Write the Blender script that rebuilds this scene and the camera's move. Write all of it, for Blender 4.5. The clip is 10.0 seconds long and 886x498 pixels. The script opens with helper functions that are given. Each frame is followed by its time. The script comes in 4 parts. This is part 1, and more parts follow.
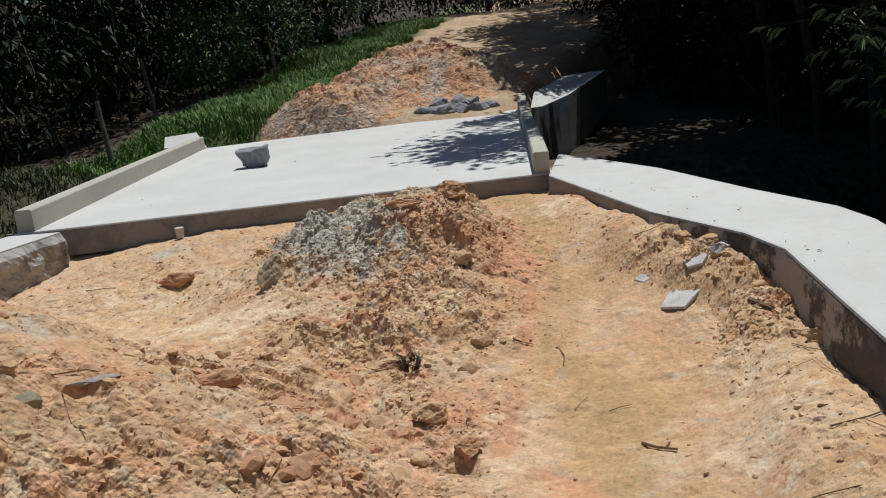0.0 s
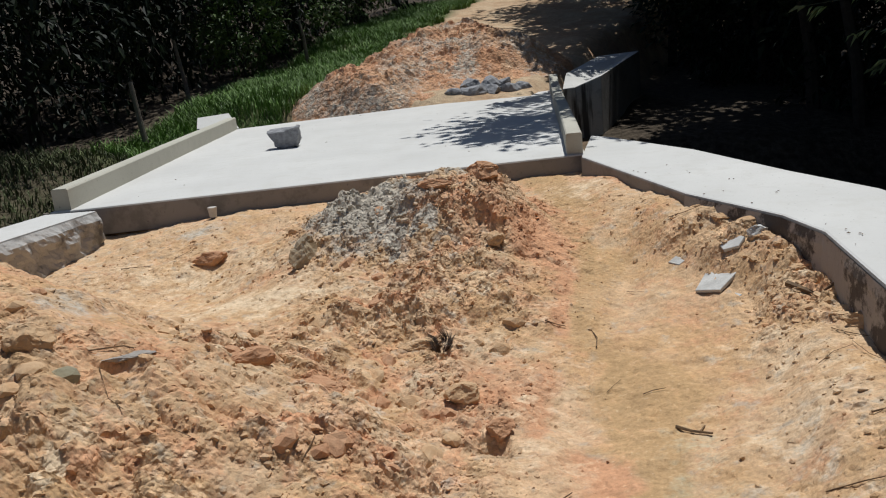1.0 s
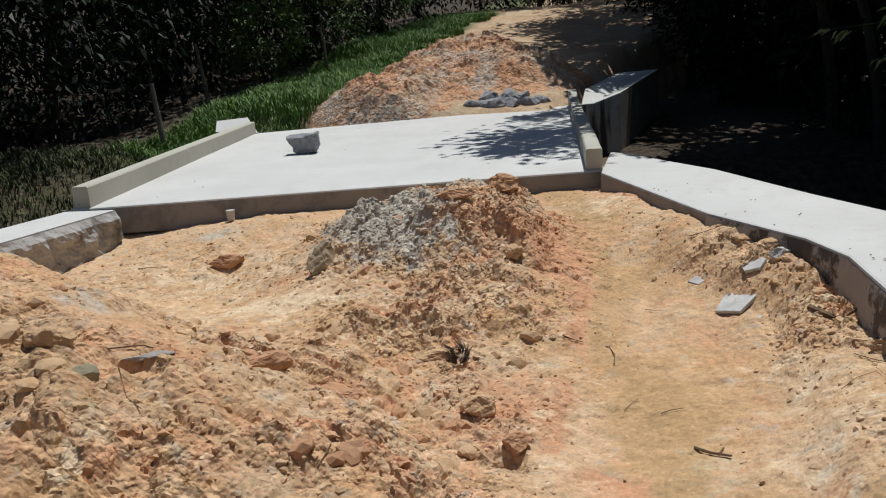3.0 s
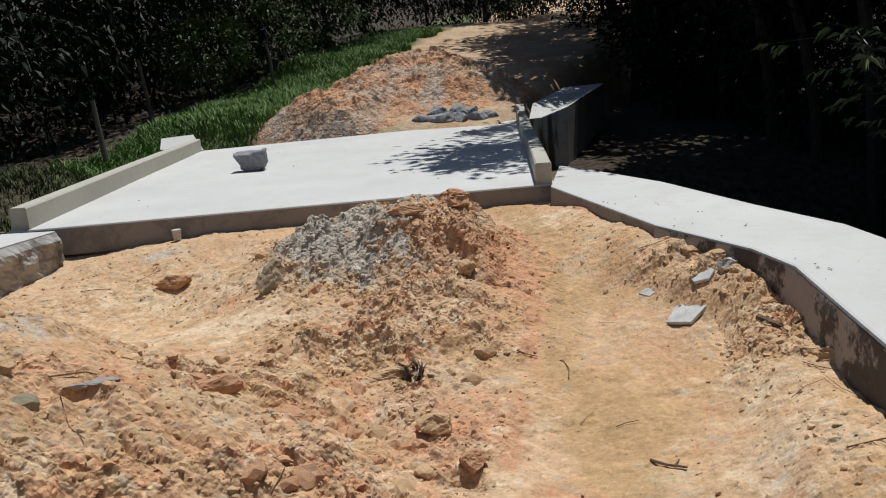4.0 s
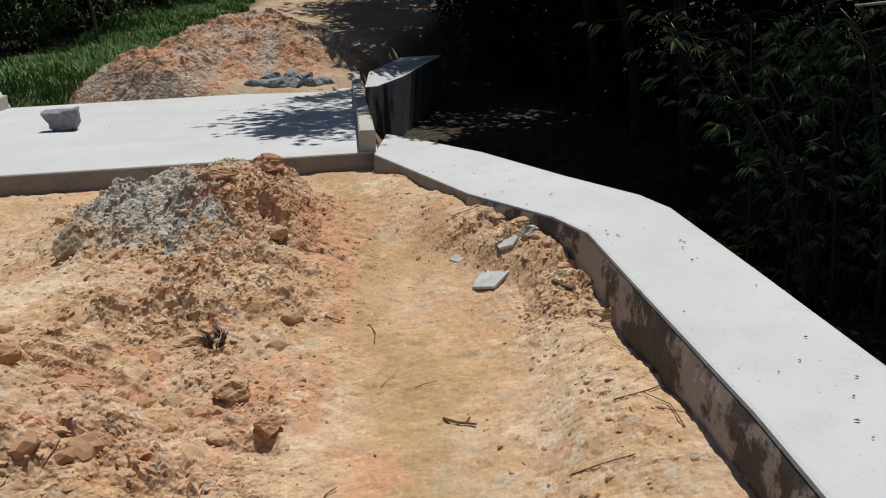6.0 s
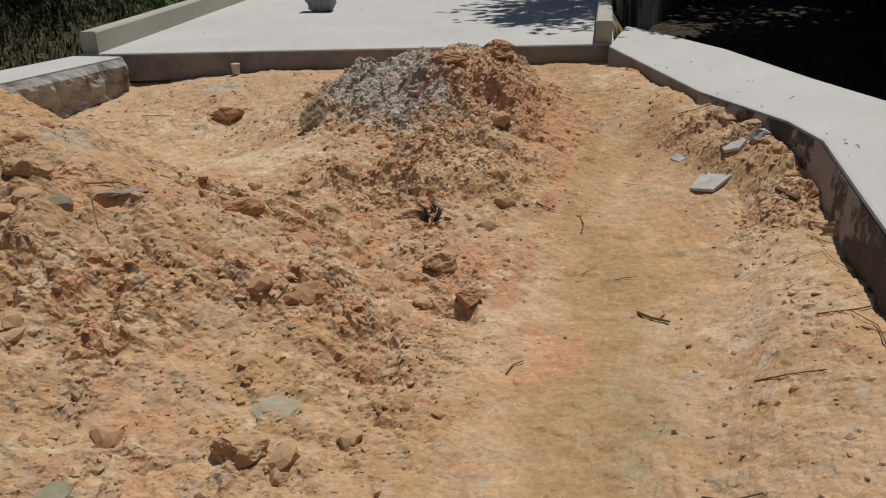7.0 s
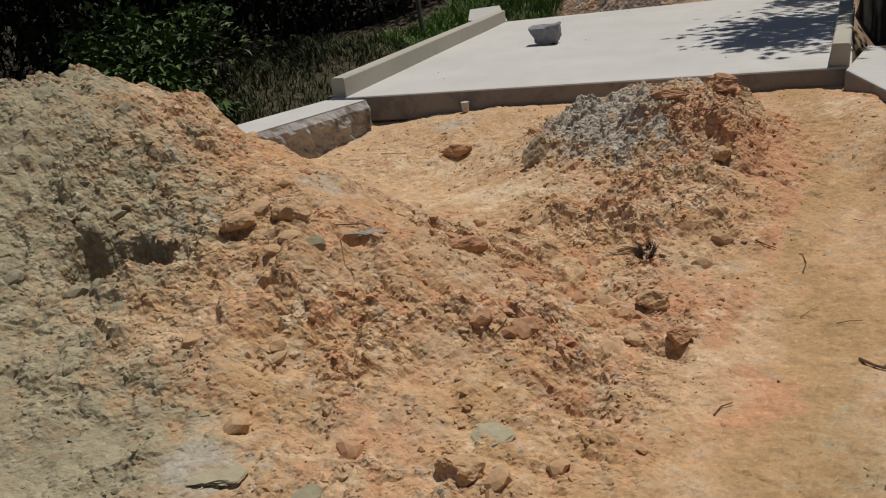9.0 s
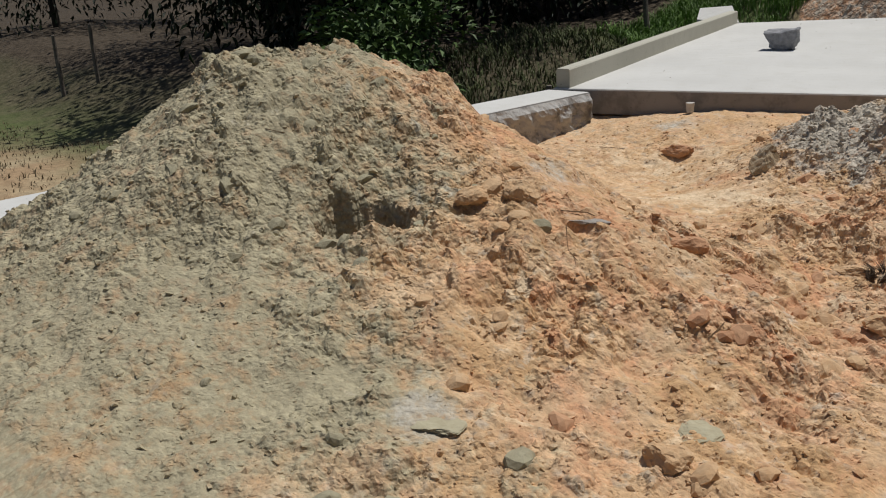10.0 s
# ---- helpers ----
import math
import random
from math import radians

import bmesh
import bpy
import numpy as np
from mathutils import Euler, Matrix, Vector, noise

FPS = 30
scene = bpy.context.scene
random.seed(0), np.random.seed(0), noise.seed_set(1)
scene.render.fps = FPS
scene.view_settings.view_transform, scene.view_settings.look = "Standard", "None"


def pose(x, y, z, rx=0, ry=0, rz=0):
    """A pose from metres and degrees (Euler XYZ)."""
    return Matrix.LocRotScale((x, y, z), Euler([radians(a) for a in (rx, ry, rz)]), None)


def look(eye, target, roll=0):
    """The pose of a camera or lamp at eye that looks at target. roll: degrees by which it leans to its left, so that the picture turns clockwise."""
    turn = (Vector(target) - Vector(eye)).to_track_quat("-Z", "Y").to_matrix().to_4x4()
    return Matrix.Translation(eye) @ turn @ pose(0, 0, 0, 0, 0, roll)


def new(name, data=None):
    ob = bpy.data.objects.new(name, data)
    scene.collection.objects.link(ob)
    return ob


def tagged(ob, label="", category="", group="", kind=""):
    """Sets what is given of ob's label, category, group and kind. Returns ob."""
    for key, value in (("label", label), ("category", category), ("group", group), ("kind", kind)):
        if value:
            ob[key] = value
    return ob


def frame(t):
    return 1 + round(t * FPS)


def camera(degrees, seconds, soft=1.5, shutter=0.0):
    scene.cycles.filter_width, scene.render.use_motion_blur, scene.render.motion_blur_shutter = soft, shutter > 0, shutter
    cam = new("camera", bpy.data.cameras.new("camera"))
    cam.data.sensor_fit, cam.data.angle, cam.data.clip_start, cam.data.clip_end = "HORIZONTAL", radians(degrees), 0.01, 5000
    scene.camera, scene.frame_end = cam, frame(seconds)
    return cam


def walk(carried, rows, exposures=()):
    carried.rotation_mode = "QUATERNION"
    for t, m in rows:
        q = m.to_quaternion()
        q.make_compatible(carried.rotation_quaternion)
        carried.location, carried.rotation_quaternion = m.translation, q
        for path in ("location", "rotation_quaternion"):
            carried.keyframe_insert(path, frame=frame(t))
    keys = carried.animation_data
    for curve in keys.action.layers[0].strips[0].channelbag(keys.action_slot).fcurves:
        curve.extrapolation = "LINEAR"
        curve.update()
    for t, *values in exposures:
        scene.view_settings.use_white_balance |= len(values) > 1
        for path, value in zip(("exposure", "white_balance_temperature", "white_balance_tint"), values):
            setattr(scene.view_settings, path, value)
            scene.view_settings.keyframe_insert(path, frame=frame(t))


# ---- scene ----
cam = camera(56.1, 10.0, soft=1.1)
PATH = [
    (0, (0.53, 0.153, 1.068), (0.169, 2.063, 0.598), -5.7),
    (0.5, (0.495, 0.151, 1.069), (0.114, 2.047, 0.561), -7.0),
    (1, (0.509, 0.165, 1.056), (0.078, 2.052, 0.552), -5.8),
    (1.5, (0.497, 0.174, 1.068), (0.091, 2.069, 0.571), -5.5),
    (2, (0.458, 0.16, 1.077), (0.047, 2.052, 0.573), -5.0),
    (2.2, (0.462, 0.158, 1.073), (0.007, 2.039, 0.565), -4.5),
    (3.3, (0.458, 0.167, 1.053), (0.016, 2.06, 0.582), -3.5),
    (3.5, (0.448, 0.168, 1.066), (0.042, 2.066, 0.582), -3.5),
    (4, (0.446, 0.195, 1.057), (0.109, 2.114, 0.607), -4.1),
    (4.5, (0.363, 0.184, 1.057), (0.313, 2.12, 0.557), -2.6),
    (5, (0.397, 0.232, 1.025), (0.688, 2.147, 0.528), -1.0),
    (5.2, (0.427, 0.236, 1.018), (0.707, 2.154, 0.528), -1.6),
    (6.3, (0.679, 0.185, 1.033), (0.492, 2.089, 0.451), -1.0),
    (6.5, (0.685, 0.192, 1.035), (0.333, 2.059, 0.41), -1.4),
    (7, (0.754, 0.11, 1.016), (0.237, 1.887, 0.256), -1.2),
    (7.5, (0.768, 0.062, 1.096), (0.104, 1.777, 0.312), -3.0),
    (8, (0.892, 0.105, 1.104), (0.125, 1.804, 0.379), -4.8),
    (8.2, (0.897, 0.098, 1.12), (0.143, 1.813, 0.421), -3.9),
    (8.5, (0.92, 0.083, 1.162), (0.066, 1.729, 0.411), -6.0),
    (9, (0.879, -0.047, 1.185), (-0.136, 1.533, 0.497), -6.4),
    (9.2, (0.883, -0.093, 1.203), (-0.189, 1.448, 0.513), -5.7),
    (9.5, (0.873, -0.141, 1.203), (-0.295, 1.355, 0.576), -4.7),
    (10, (0.845, -0.274, 1.226), (-0.514, 1.029, 0.553), -3.9),
]
walk(cam, [(t, look(eye, target, roll)) for t, eye, target, roll in PATH],
     exposures=((0.0, 0.0, 5980, 8), (4.5, 0.05, 5980, 8), (5.0, 0.08, 5950, 8), (6.5, -0.18, 6050, 9), (7.0, -0.38, 6350, 10), (8.5, -0.42, 6550, 11), (9.5, -0.26, 6420, 10), (10.0, -0.13, 6200, 9)))

# ---------------------------------------------------------------- light
SUN_ELEVATION, SUN_AZIMUTH = 70.0, 16.0
world = bpy.data.worlds.new("world")
scene.world = world
world.use_nodes = True
wn = world.node_tree.nodes
sky = wn.new("ShaderNodeTexSky")
sky.sky_type = "NISHITA"
sky.sun_disc = False
sky.sun_elevation = radians(SUN_ELEVATION)
sky.sun_rotation = radians(SUN_AZIMUTH)
wn["Background"].inputs[1].default_value = 0.05
world.node_tree.links.new(sky.outputs[0], wn["Background"].inputs[0])
sun_way = Vector((math.sin(radians(SUN_AZIMUTH)) * math.cos(radians(SUN_ELEVATION)),
                  math.cos(radians(SUN_AZIMUTH)) * math.cos(radians(SUN_ELEVATION)),
                  math.sin(radians(SUN_ELEVATION))))
sun_data = bpy.data.lights.new("sun", "SUN")
sun_data.energy, sun_data.angle, sun_data.color = 4.2, radians(0.53), (1.0, 0.95, 0.87)
sun = new("sun", sun_data)
sun.matrix_world = look(sun_way * 60, (0, 0, 0))

# ---------------------------------------------------------------- numeric helpers


def rand2(i, j, k):
    """Repeatable random numbers from whole numbers."""
    n = (i.astype(np.int64) * 374761393 + j.astype(np.int64) * 668265263 + k * 2147483647) & 0xFFFFFFFF
    n = ((n ^ (n >> 13)) * 1274126177) & 0xFFFFFFFF
    n = ((n ^ (n >> 16)) * 2246822519) & 0xFFFFFFFF
    return ((n ^ (n >> 15)) & 0xFFFFFF) / float(0x1000000)


def vnoise(x, y, k=0):
    i, j = np.floor(x), np.floor(y)
    u, v = x - i, y - j
    u, v = u * u * u * (u * (6 * u - 15) + 10), v * v * v * (v * (6 * v - 15) + 10)
    a = rand2(i, j, k) * (1 - u) + rand2(i + 1, j, k) * u
    b = rand2(i, j + 1, k) * (1 - u) + rand2(i + 1, j + 1, k) * u
    return (a * (1 - v) + b * v) * 2 - 1


def fbm(x, y, size, octaves=4, k=0):
    total, gain = 0 * x, 1.0
    for n in range(octaves):
        total = total + gain * vnoise(x / size + 17.3 * n, y / size - 9.1 * n, k + n)
        size, gain = size / 2.03, gain * 0.5
    return total


def clods(x, y, cell, k, fill=0.6, flat=0.6):
    """Angular lumps, one to a cell at most."""
    ci, cj = np.floor(x / cell), np.floor(y / cell)
    out = 0 * x
    for di in (-1, 0, 1):
        for dj in (-1, 0, 1):
            i, j = ci + di, cj + dj
            px, py = (i + rand2(i, j, k)) * cell, (j + rand2(i, j, k + 1)) * cell
            r = cell * (0.22 + 0.42 * rand2(i, j, k + 2) ** 2)
            a = 6.283 * rand2(i, j, k + 3)
            u, v = (x - px) * np.cos(a) + (y - py) * np.sin(a), (y - py) * np.cos(a) - (x - px) * np.sin(a)
            v = v * (1 + 0.7 * rand2(i, j, k + 4))
            d = np.maximum(np.maximum(abs(u), abs(v)), 0.72 * (abs(u) + abs(v))) / r
            dome = np.sqrt(np.clip(1 - d ** 2.4, 0, 1)) * r * flat * (rand2(i, j, k + 5) < fill)
            dome = dome * np.clip(0.8 - 0.25 * (y - py) / r, 0.4, 1.1)
            out = np.maximum(out, dome)
    return out


def chunks(x, y, cell, k, fill=0.5, rise=0.35):
    """Broken lumps with tilted tops and steep edges, packed side by side: height, and a random number for each lump."""
    ci, cj = np.floor(x / cell), np.floor(y / cell)
    near, second, high, tint = 0 * x + 9.0, 0 * x + 9.0, 0 * x, 0 * x
    for di in (-1, 0, 1):
        for dj in (-1, 0, 1):
            i, j = ci + di, cj + dj
            dx, dy = x / cell - i - rand2(i, j, k), y / cell - j - rand2(i, j, k + 1)
            squeeze, a = 0.65 + 0.7 * rand2(i, j, k + 2), 6.283 * rand2(i, j, k + 3)
            u, v = dx * np.cos(a) + dy * np.sin(a), dy * np.cos(a) - dx * np.sin(a)
            d = np.hypot(u * squeeze, v) + 0.35 * rand2(i, j, k + 7)
            top = (rand2(i, j, k + 4) < fill) * (0.25 + 0.75 * rand2(i, j, k + 5)) + (rand2(i, j, k + 4) < fill) * (0.75 * (rand2(i, j, k + 6) - 0.5) * u - (0.15 + 0.35 * rand2(i, j, k + 8)) * dy)
            first = d < near
            second = np.where(first, near, np.minimum(second, d))
            high, tint, near = np.where(first, top, high), np.where(first, rand2(i, j, k + 9), tint), np.where(first, d, near)
    return cell * rise * np.clip(high, 0, 1.2) * step(second - near, 0.0, 0.32), tint


def billow(x, y, size, k, octaves=3):
    """Rounded crumbs with sharp creases between them."""
    total, gain = 0 * x, 1.0
    for n in range(octaves):
        a = 0.8 * n
        u, v = x * math.cos(a) + y * math.sin(a), y * math.cos(a) - x * math.sin(a)
        total = total + gain * (abs(vnoise(u / size, v / size, k + 7 * n)) + 0.01) ** 0.85
        size, gain = size / 2.2, gain * 0.5
    return total


def bell(x, y, cx, cy, sx, sy, turn=0.0, power=2.0):
    c, s = math.cos(radians(turn)), math.sin(radians(turn))
    u, v = ((x - cx) * c + (y - cy) * s) / sx, ((y - cy) * c - (x - cx) * s) / sy
    return np.exp(-((u * u + v * v) ** (power / 2)))


def step(x, a, b):
    t = np.clip((x - a) / (b - a), 0, 1)
    return t * t * (3 - 2 * t)


# ---------------------------------------------------------------- mesh helpers
def mesh_np(name, verts, faces, smooth=False):
    """A mesh from numpy arrays: verts (n, 3), faces (m, 3 or 4)."""
    verts, faces = np.asarray(verts, np.float32), np.asarray(faces, np.int32)
    me = bpy.data.meshes.new(name)
    me.vertices.add(len(verts))
    me.vertices.foreach_set("co", verts.ravel())
    m, k = faces.shape
    me.loops.add(m * k)
    me.loops.foreach_set("vertex_index", faces.ravel())
    me.polygons.add(m)
    me.polygons.foreach_set("loop_start", np.arange(0, m * k, k, dtype=np.int32))
    me.polygons.foreach_set("loop_total", np.full(m, k, np.int32))
    me.polygons.foreach_set("use_smooth", np.full(m, smooth))
    me.update(calc_edges=True)
    return me


def from_bm(name, bm, smooth=False):
    me = bpy.data.meshes.new(name)
    bmesh.ops.recalc_face_normals(bm, faces=bm.faces)
    for f in bm.faces:
        f.smooth = smooth
    bm.to_mesh(me)
    bm.free()
    return me


def part(name, data, material, parent=None, label="", smooth=False):
    """Links a mesh (or bmesh, in the parent's own space) as one object."""
    me = from_bm(name, data, smooth) if isinstance(data, bmesh.types.BMesh) else data
    if material and not me.materials:
        me.materials.append(material)
    ob = new(name, me)
    ob.parent = parent
    if label:
        tagged(ob, label)
    return ob


def base(name, place, label, category, group="", kind=""):
    ob = new(name)
    ob.empty_display_size = 0.1
    ob.location = place
    return tagged(ob, label, category, group, kind)


def prism(bm, pts, bottom, bevel=0.012, cuts=0):
    """A solid over a polygon of (x, y, z top) points, down to bottom, with worn upper edges."""
    top = [bm.verts.new(p) for p in pts]
    low = [bm.verts.new((p[0], p[1], bottom if not callable(bottom) else bottom(p))) for p in pts]
    f = bm.faces.new(top)
    bm.faces.new(low[::-1])
    n = len(pts)
    for i in range(n):
        bm.faces.new((top[i], low[i], low[(i + 1) % n], top[(i + 1) % n]))
    bmesh.ops.recalc_face_normals(bm, faces=bm.faces)
    if bevel:
        bmesh.ops.bevel(bm, geom=list(f.edges), offset=bevel, segments=2, affect="EDGES", profile=0.5)


def roughen(bm, amount, size, k=0):
    for v in bm.verts:
        n = noise.noise_vector(v.co / size + Vector((k, 0, 0)))
        v.co += n * amount


def tube(bm, pts, radii, sides=6):
    rings = []
    pts, radii = [Vector([float(v) for v in p]) for p in pts], [float(v) for v in radii]
    for n, p in enumerate(pts):
        d = (Vector(pts[min(n + 1, len(pts) - 1)]) - Vector(pts[max(n - 1, 0)])).normalized()
        a = d.orthogonal().normalized()
        b = d.cross(a)
        rings.append([bm.verts.new(p + radii[n] * (math.cos(6.2832 * i / sides) * a + math.sin(6.2832 * i / sides) * b)) for i in range(sides)])
    for r, s in zip(rings, rings[1:]):
        for i in range(sides):
            bm.faces.new((r[i], r[(i + 1) % sides], s[(i + 1) % sides], s[i]))
    bm.faces.new(rings[0][::-1])
    bm.faces.new(rings[-1])


def rock_mesh(name, size, k, flat=1.0, cuts=13, level=2):
    """A broken stone: a ball cut by random planes, then slightly roughened."""
    r = random.Random(k)
    bm = bmesh.new()
    bmesh.ops.create_icosphere(bm, subdivisions=level + 1, radius=1.0)
    planes = []
    for _ in range(cuts):
        d = Vector((r.gauss(0, 1), r.gauss(0, 1), r.gauss(0, 1))).normalized()
        planes.append((d, r.uniform(0.5, 0.86)))
    for v in bm.verts:
        for d, o in planes:
            over = v.co.dot(d) - o
            if over > 0:
                v.co -= d * over
        v.co += noise.noise_vector(v.co * 2.2 + Vector((k, 3, 1))) * 0.12 + noise.noise_vector(v.co * 5 + Vector((k, 1, 5))) * 0.07 + noise.noise_vector(v.co * 13 + Vector((k, 1, 5))) * 0.05
        v.co = Vector((v.co.x * size[0], v.co.y * size[1], v.co.z * size[2] * flat))
    return from_bm(name, bm, False)


# ---------------------------------------------------------------- materials
def nodes_of(name):
    m = bpy.data.materials.new(name)
    m.use_nodes = True
    nt = m.node_tree
    return m, nt, nt.nodes["Principled BSDF"]


def tex(nt, size, detail=6, rough=0.6, kind="ShaderNodeTexNoise", coords="Object"):
    c = nt.nodes.new("ShaderNodeNewGeometry") if coords == "World" else nt.nodes.new("ShaderNodeTexCoord")
    t = nt.nodes.new(kind)
    t.inputs["Scale"].default_value = 1 / size
    if kind == "ShaderNodeTexNoise":
        t.inputs["Detail"].default_value, t.inputs["Roughness"].default_value = detail, rough
    nt.links.new(c.outputs["Position" if coords == "World" else coords], t.inputs["Vector"])
    return t.outputs[0]


def ramp(nt, fac, stops):
    r = nt.nodes.new("ShaderNodeValToRGB")
    while len(r.color_ramp.elements) < len(stops):
        r.color_ramp.elements.new(0.5)
    for e, (at, c) in zip(r.color_ramp.elements, stops):
        e.position, e.color = at, (*c, 1) if not isinstance(c, float) else (c, c, c, 1)
    nt.links.new(fac, r.inputs[0])
    return r.outputs[0]


def mix(nt, fac, a, b, how="MIX"):
    n = nt.nodes.new("ShaderNodeMix")
    n.data_type, n.blend_type = "RGBA", how
    for socket, v in ((n.inputs[0], fac), (n.inputs[6], a), (n.inputs[7], b)):
        if isinstance(v, bpy.types.NodeSocket):
            nt.links.new(v, socket)
        elif isinstance(v, tuple):
            socket.default_value = (*v, 1)
        else:
            socket.default_value = v
    return n.outputs[2]


def bump(nt, bsdf, height, strength, distance, before=None):
    b = nt.nodes.new("ShaderNodeBump")
    b.inputs["Strength"].default_value, b.inputs["Distance"].default_value = strength, distance
    nt.links.new(height, b.inputs["Height"])
    if before:
        nt.links.new(before, b.inputs["Normal"])
    nt.links.new(b.outputs[0], bsdf.inputs["Normal"])
    return b.outputs[0]


def concrete(name, light, dark, stain=0.5, relief=0.004, streaks=False, blotch=0.22, band=(0.5, 0.62)):
    m, nt, b = nodes_of(name)
    big = ramp(nt, tex(nt, 0.9, 5, 0.6, coords="World"), ((0.35, 0.0), (0.7, 1.0)))
    c = mix(nt, big, light, tuple(0.88 * v for v in light))
    blot = ramp(nt, tex(nt, blotch, 8, 0.7, coords="World"), ((band[0], 0.0), (band[1], stain)))
    c = mix(nt, blot, c, dark)
    pits = ramp(nt, tex(nt, 0.02, 3, 0.5, coords="World"), ((0.66, 0.0), (0.74, 0.8)))
    c = mix(nt, pits, c, tuple(0.5 * v for v in light))
    if streaks:
        mp = nt.nodes.new("ShaderNodeMapping")
        g = nt.nodes.new("ShaderNodeNewGeometry")
        t = nt.nodes.new("ShaderNodeTexNoise")
        mp.inputs["Scale"].default_value = (9, 9, 0.9)
        t.inputs["Scale"].default_value, t.inputs["Detail"].default_value = 1.0, 6
        nt.links.new(g.outputs["Position"], mp.inputs[0])
        nt.links.new(mp.outputs[0], t.inputs["Vector"])
        c = mix(nt, ramp(nt, t.outputs[0], ((0.48, 0.0), (0.6, 0.95))), c, dark)
    nt.links.new(c, b.inputs["Base Color"])
    b.inputs["Roughness"].default_value = 0.9
    one = bump(nt, b, tex(nt, 0.01, 4, 0.6, coords="World"), 0.5, 0.002)
    bump(nt, b, tex(nt, 0.15, 8, 0.65, coords="World"), 0.6, relief * 3, one)
    return m


def soil_material(name):
    """Clayey fill; the 'soil' attribute holds shares of grey-green, red, cream and grey rubble earth."""
    m, nt, b = nodes_of(name)
    at = nt.nodes.new("ShaderNodeAttribute")
    at.attribute_name = "soil"
    sep = nt.nodes.new("ShaderNodeSeparateColor")
    nt.links.new(at.outputs["Color"], sep.inputs[0])
    n1 = tex(nt, 0.6, 6, 0.65, coords="World")
    n2 = tex(nt, 0.09, 8, 0.7, coords="World")
    n3 = tex(nt, 0.02, 6, 0.75, coords="World")
    c = mix(nt, ramp(nt, n1, ((0.42, 0.0), (0.58, 1.0))), SOIL_TAN, SOIL_OCHRE)
    c = mix(nt, ramp(nt, tex(nt, 0.28, 7, 0.65, coords="World"), ((0.5, 0.0), (0.66, 0.45))), c, SOIL_CREAM)
    c = mix(nt, ramp(nt, tex(nt, 0.2, 9, 0.72, coords="World"), ((0.52, 0.0), (0.64, 0.6))), c, SOIL_RED)
    c = mix(nt, ramp(nt, tex(nt, 0.07, 5, 0.6, coords="World"), ((0.56, 0.0), (0.68, 0.5))), c, SOIL_GREY)
    dry = nt.nodes.new("ShaderNodeAttribute")
    dry.attribute_name = "ochre"

    def share(out, colour, c, low=0.58, high=0.95):
        # the noise breaks the edge of each share
        a = nt.nodes.new("ShaderNodeMath")
        a.operation = "MULTIPLY_ADD"
        nt.links.new(ramp(nt, n2, ((0.3, 0.0), (0.7, 1.0))), a.inputs[0])
        a.inputs[1].default_value = 0.6
        nt.links.new(out, a.inputs[2])
        return mix(nt, ramp(nt, a.outputs[0], ((low, 0.0), (high, 0.92))), c, colour)

    c = share(dry.outputs["Fac"], SOIL_BROWN, c, 0.4, 1.0)
    c = share(sep.outputs[1], SOIL_RED, c, 0.40, 1.0)
    c = share(sep.outputs[2], SOIL_CREAM, c)
    c = share(sep.outputs[0], SOIL_GREEN, c)
    c = share(at.outputs["Alpha"], SOIL_GREY, c)
    c = mix(nt, 1.0, c, ramp(nt, n3, ((0.3, 0.80), (0.5, 1.03), (0.7, 1.2))), "MULTIPLY")
    c = mix(nt, 1.0, c, ramp(nt, n2, ((0.3, 0.78), (0.65, 1.14))), "MULTIPLY")
    c = mix(nt, ramp(nt, tex(nt, 0.02, 3, 0.6, coords="World"), ((0.63, 0.0), (0.7, 0.35))), c, (0.60, 0.50, 0.36))
    c = mix(nt, ramp(nt, tex(nt, 0.028, 3, 0.6, coords="World"), ((0.64, 0.0), (0.7, 0.3))), c, (0.26, 0.16, 0.09))
    nt.links.new(c, b.inputs["Base Color"])
    b.inputs["Roughness"].default_value = 0.95
    b.inputs["Specular IOR Level"].default_value = 0.2
    crumb = nt.nodes.new("ShaderNodeAttribute")
    crumb.attribute_name = "crumb"

    def crumbs(size, k):
        # rounded grains: the hollow between cells is deep, the middle high
        g = nt.nodes.new("ShaderNodeNewGeometry")
        w = nt.nodes.new("ShaderNodeTexNoise")
        w.inputs["Scale"].default_value, w.inputs["Detail"].default_value = 0.6 / size, 3
        nt.links.new(g.outputs["Position"], w.inputs["Vector"])
        warp = nt.nodes.new("ShaderNodeVectorMath")
        warp.operation = "MULTIPLY_ADD"
        nt.links.new(w.outputs["Color"], warp.inputs[0])
        warp.inputs[1].default_value = (size, size, size)
        nt.links.new(g.outputs["Position"], warp.inputs[2])
        v = nt.nodes.new("ShaderNodeTexVoronoi")
        v.inputs["Scale"].default_value = 1 / size
        nt.links.new(warp.outputs[0], v.inputs["Vector"])
        h = nt.nodes.new("ShaderNodeMath")
        h.operation = "MULTIPLY"
        nt.links.new(ramp(nt, v.outputs["Distance"], ((0.1, 1.0), (0.75, 0.0))), h.inputs[0])
        nt.links.new(crumb.outputs["Fac"], h.inputs[1])
        return h.outputs[0], v.outputs["Color"]

    fine, fine_tint = crumbs(0.022, 1)
    coarse, coarse_tint = crumbs(0.055, 2)
    for tint, low, high in ((fine_tint, 0.84, 1.14), (coarse_tint, 0.86, 1.12)):
        grey = nt.nodes.new("ShaderNodeSeparateColor")
        nt.links.new(tint, grey.inputs[0])
        c = mix(nt, crumb.outputs["Fac"], c, mix(nt, 1.0, c, ramp(nt, grey.outputs[0], ((0.0, low), (1.0, high))), "MULTIPLY"))
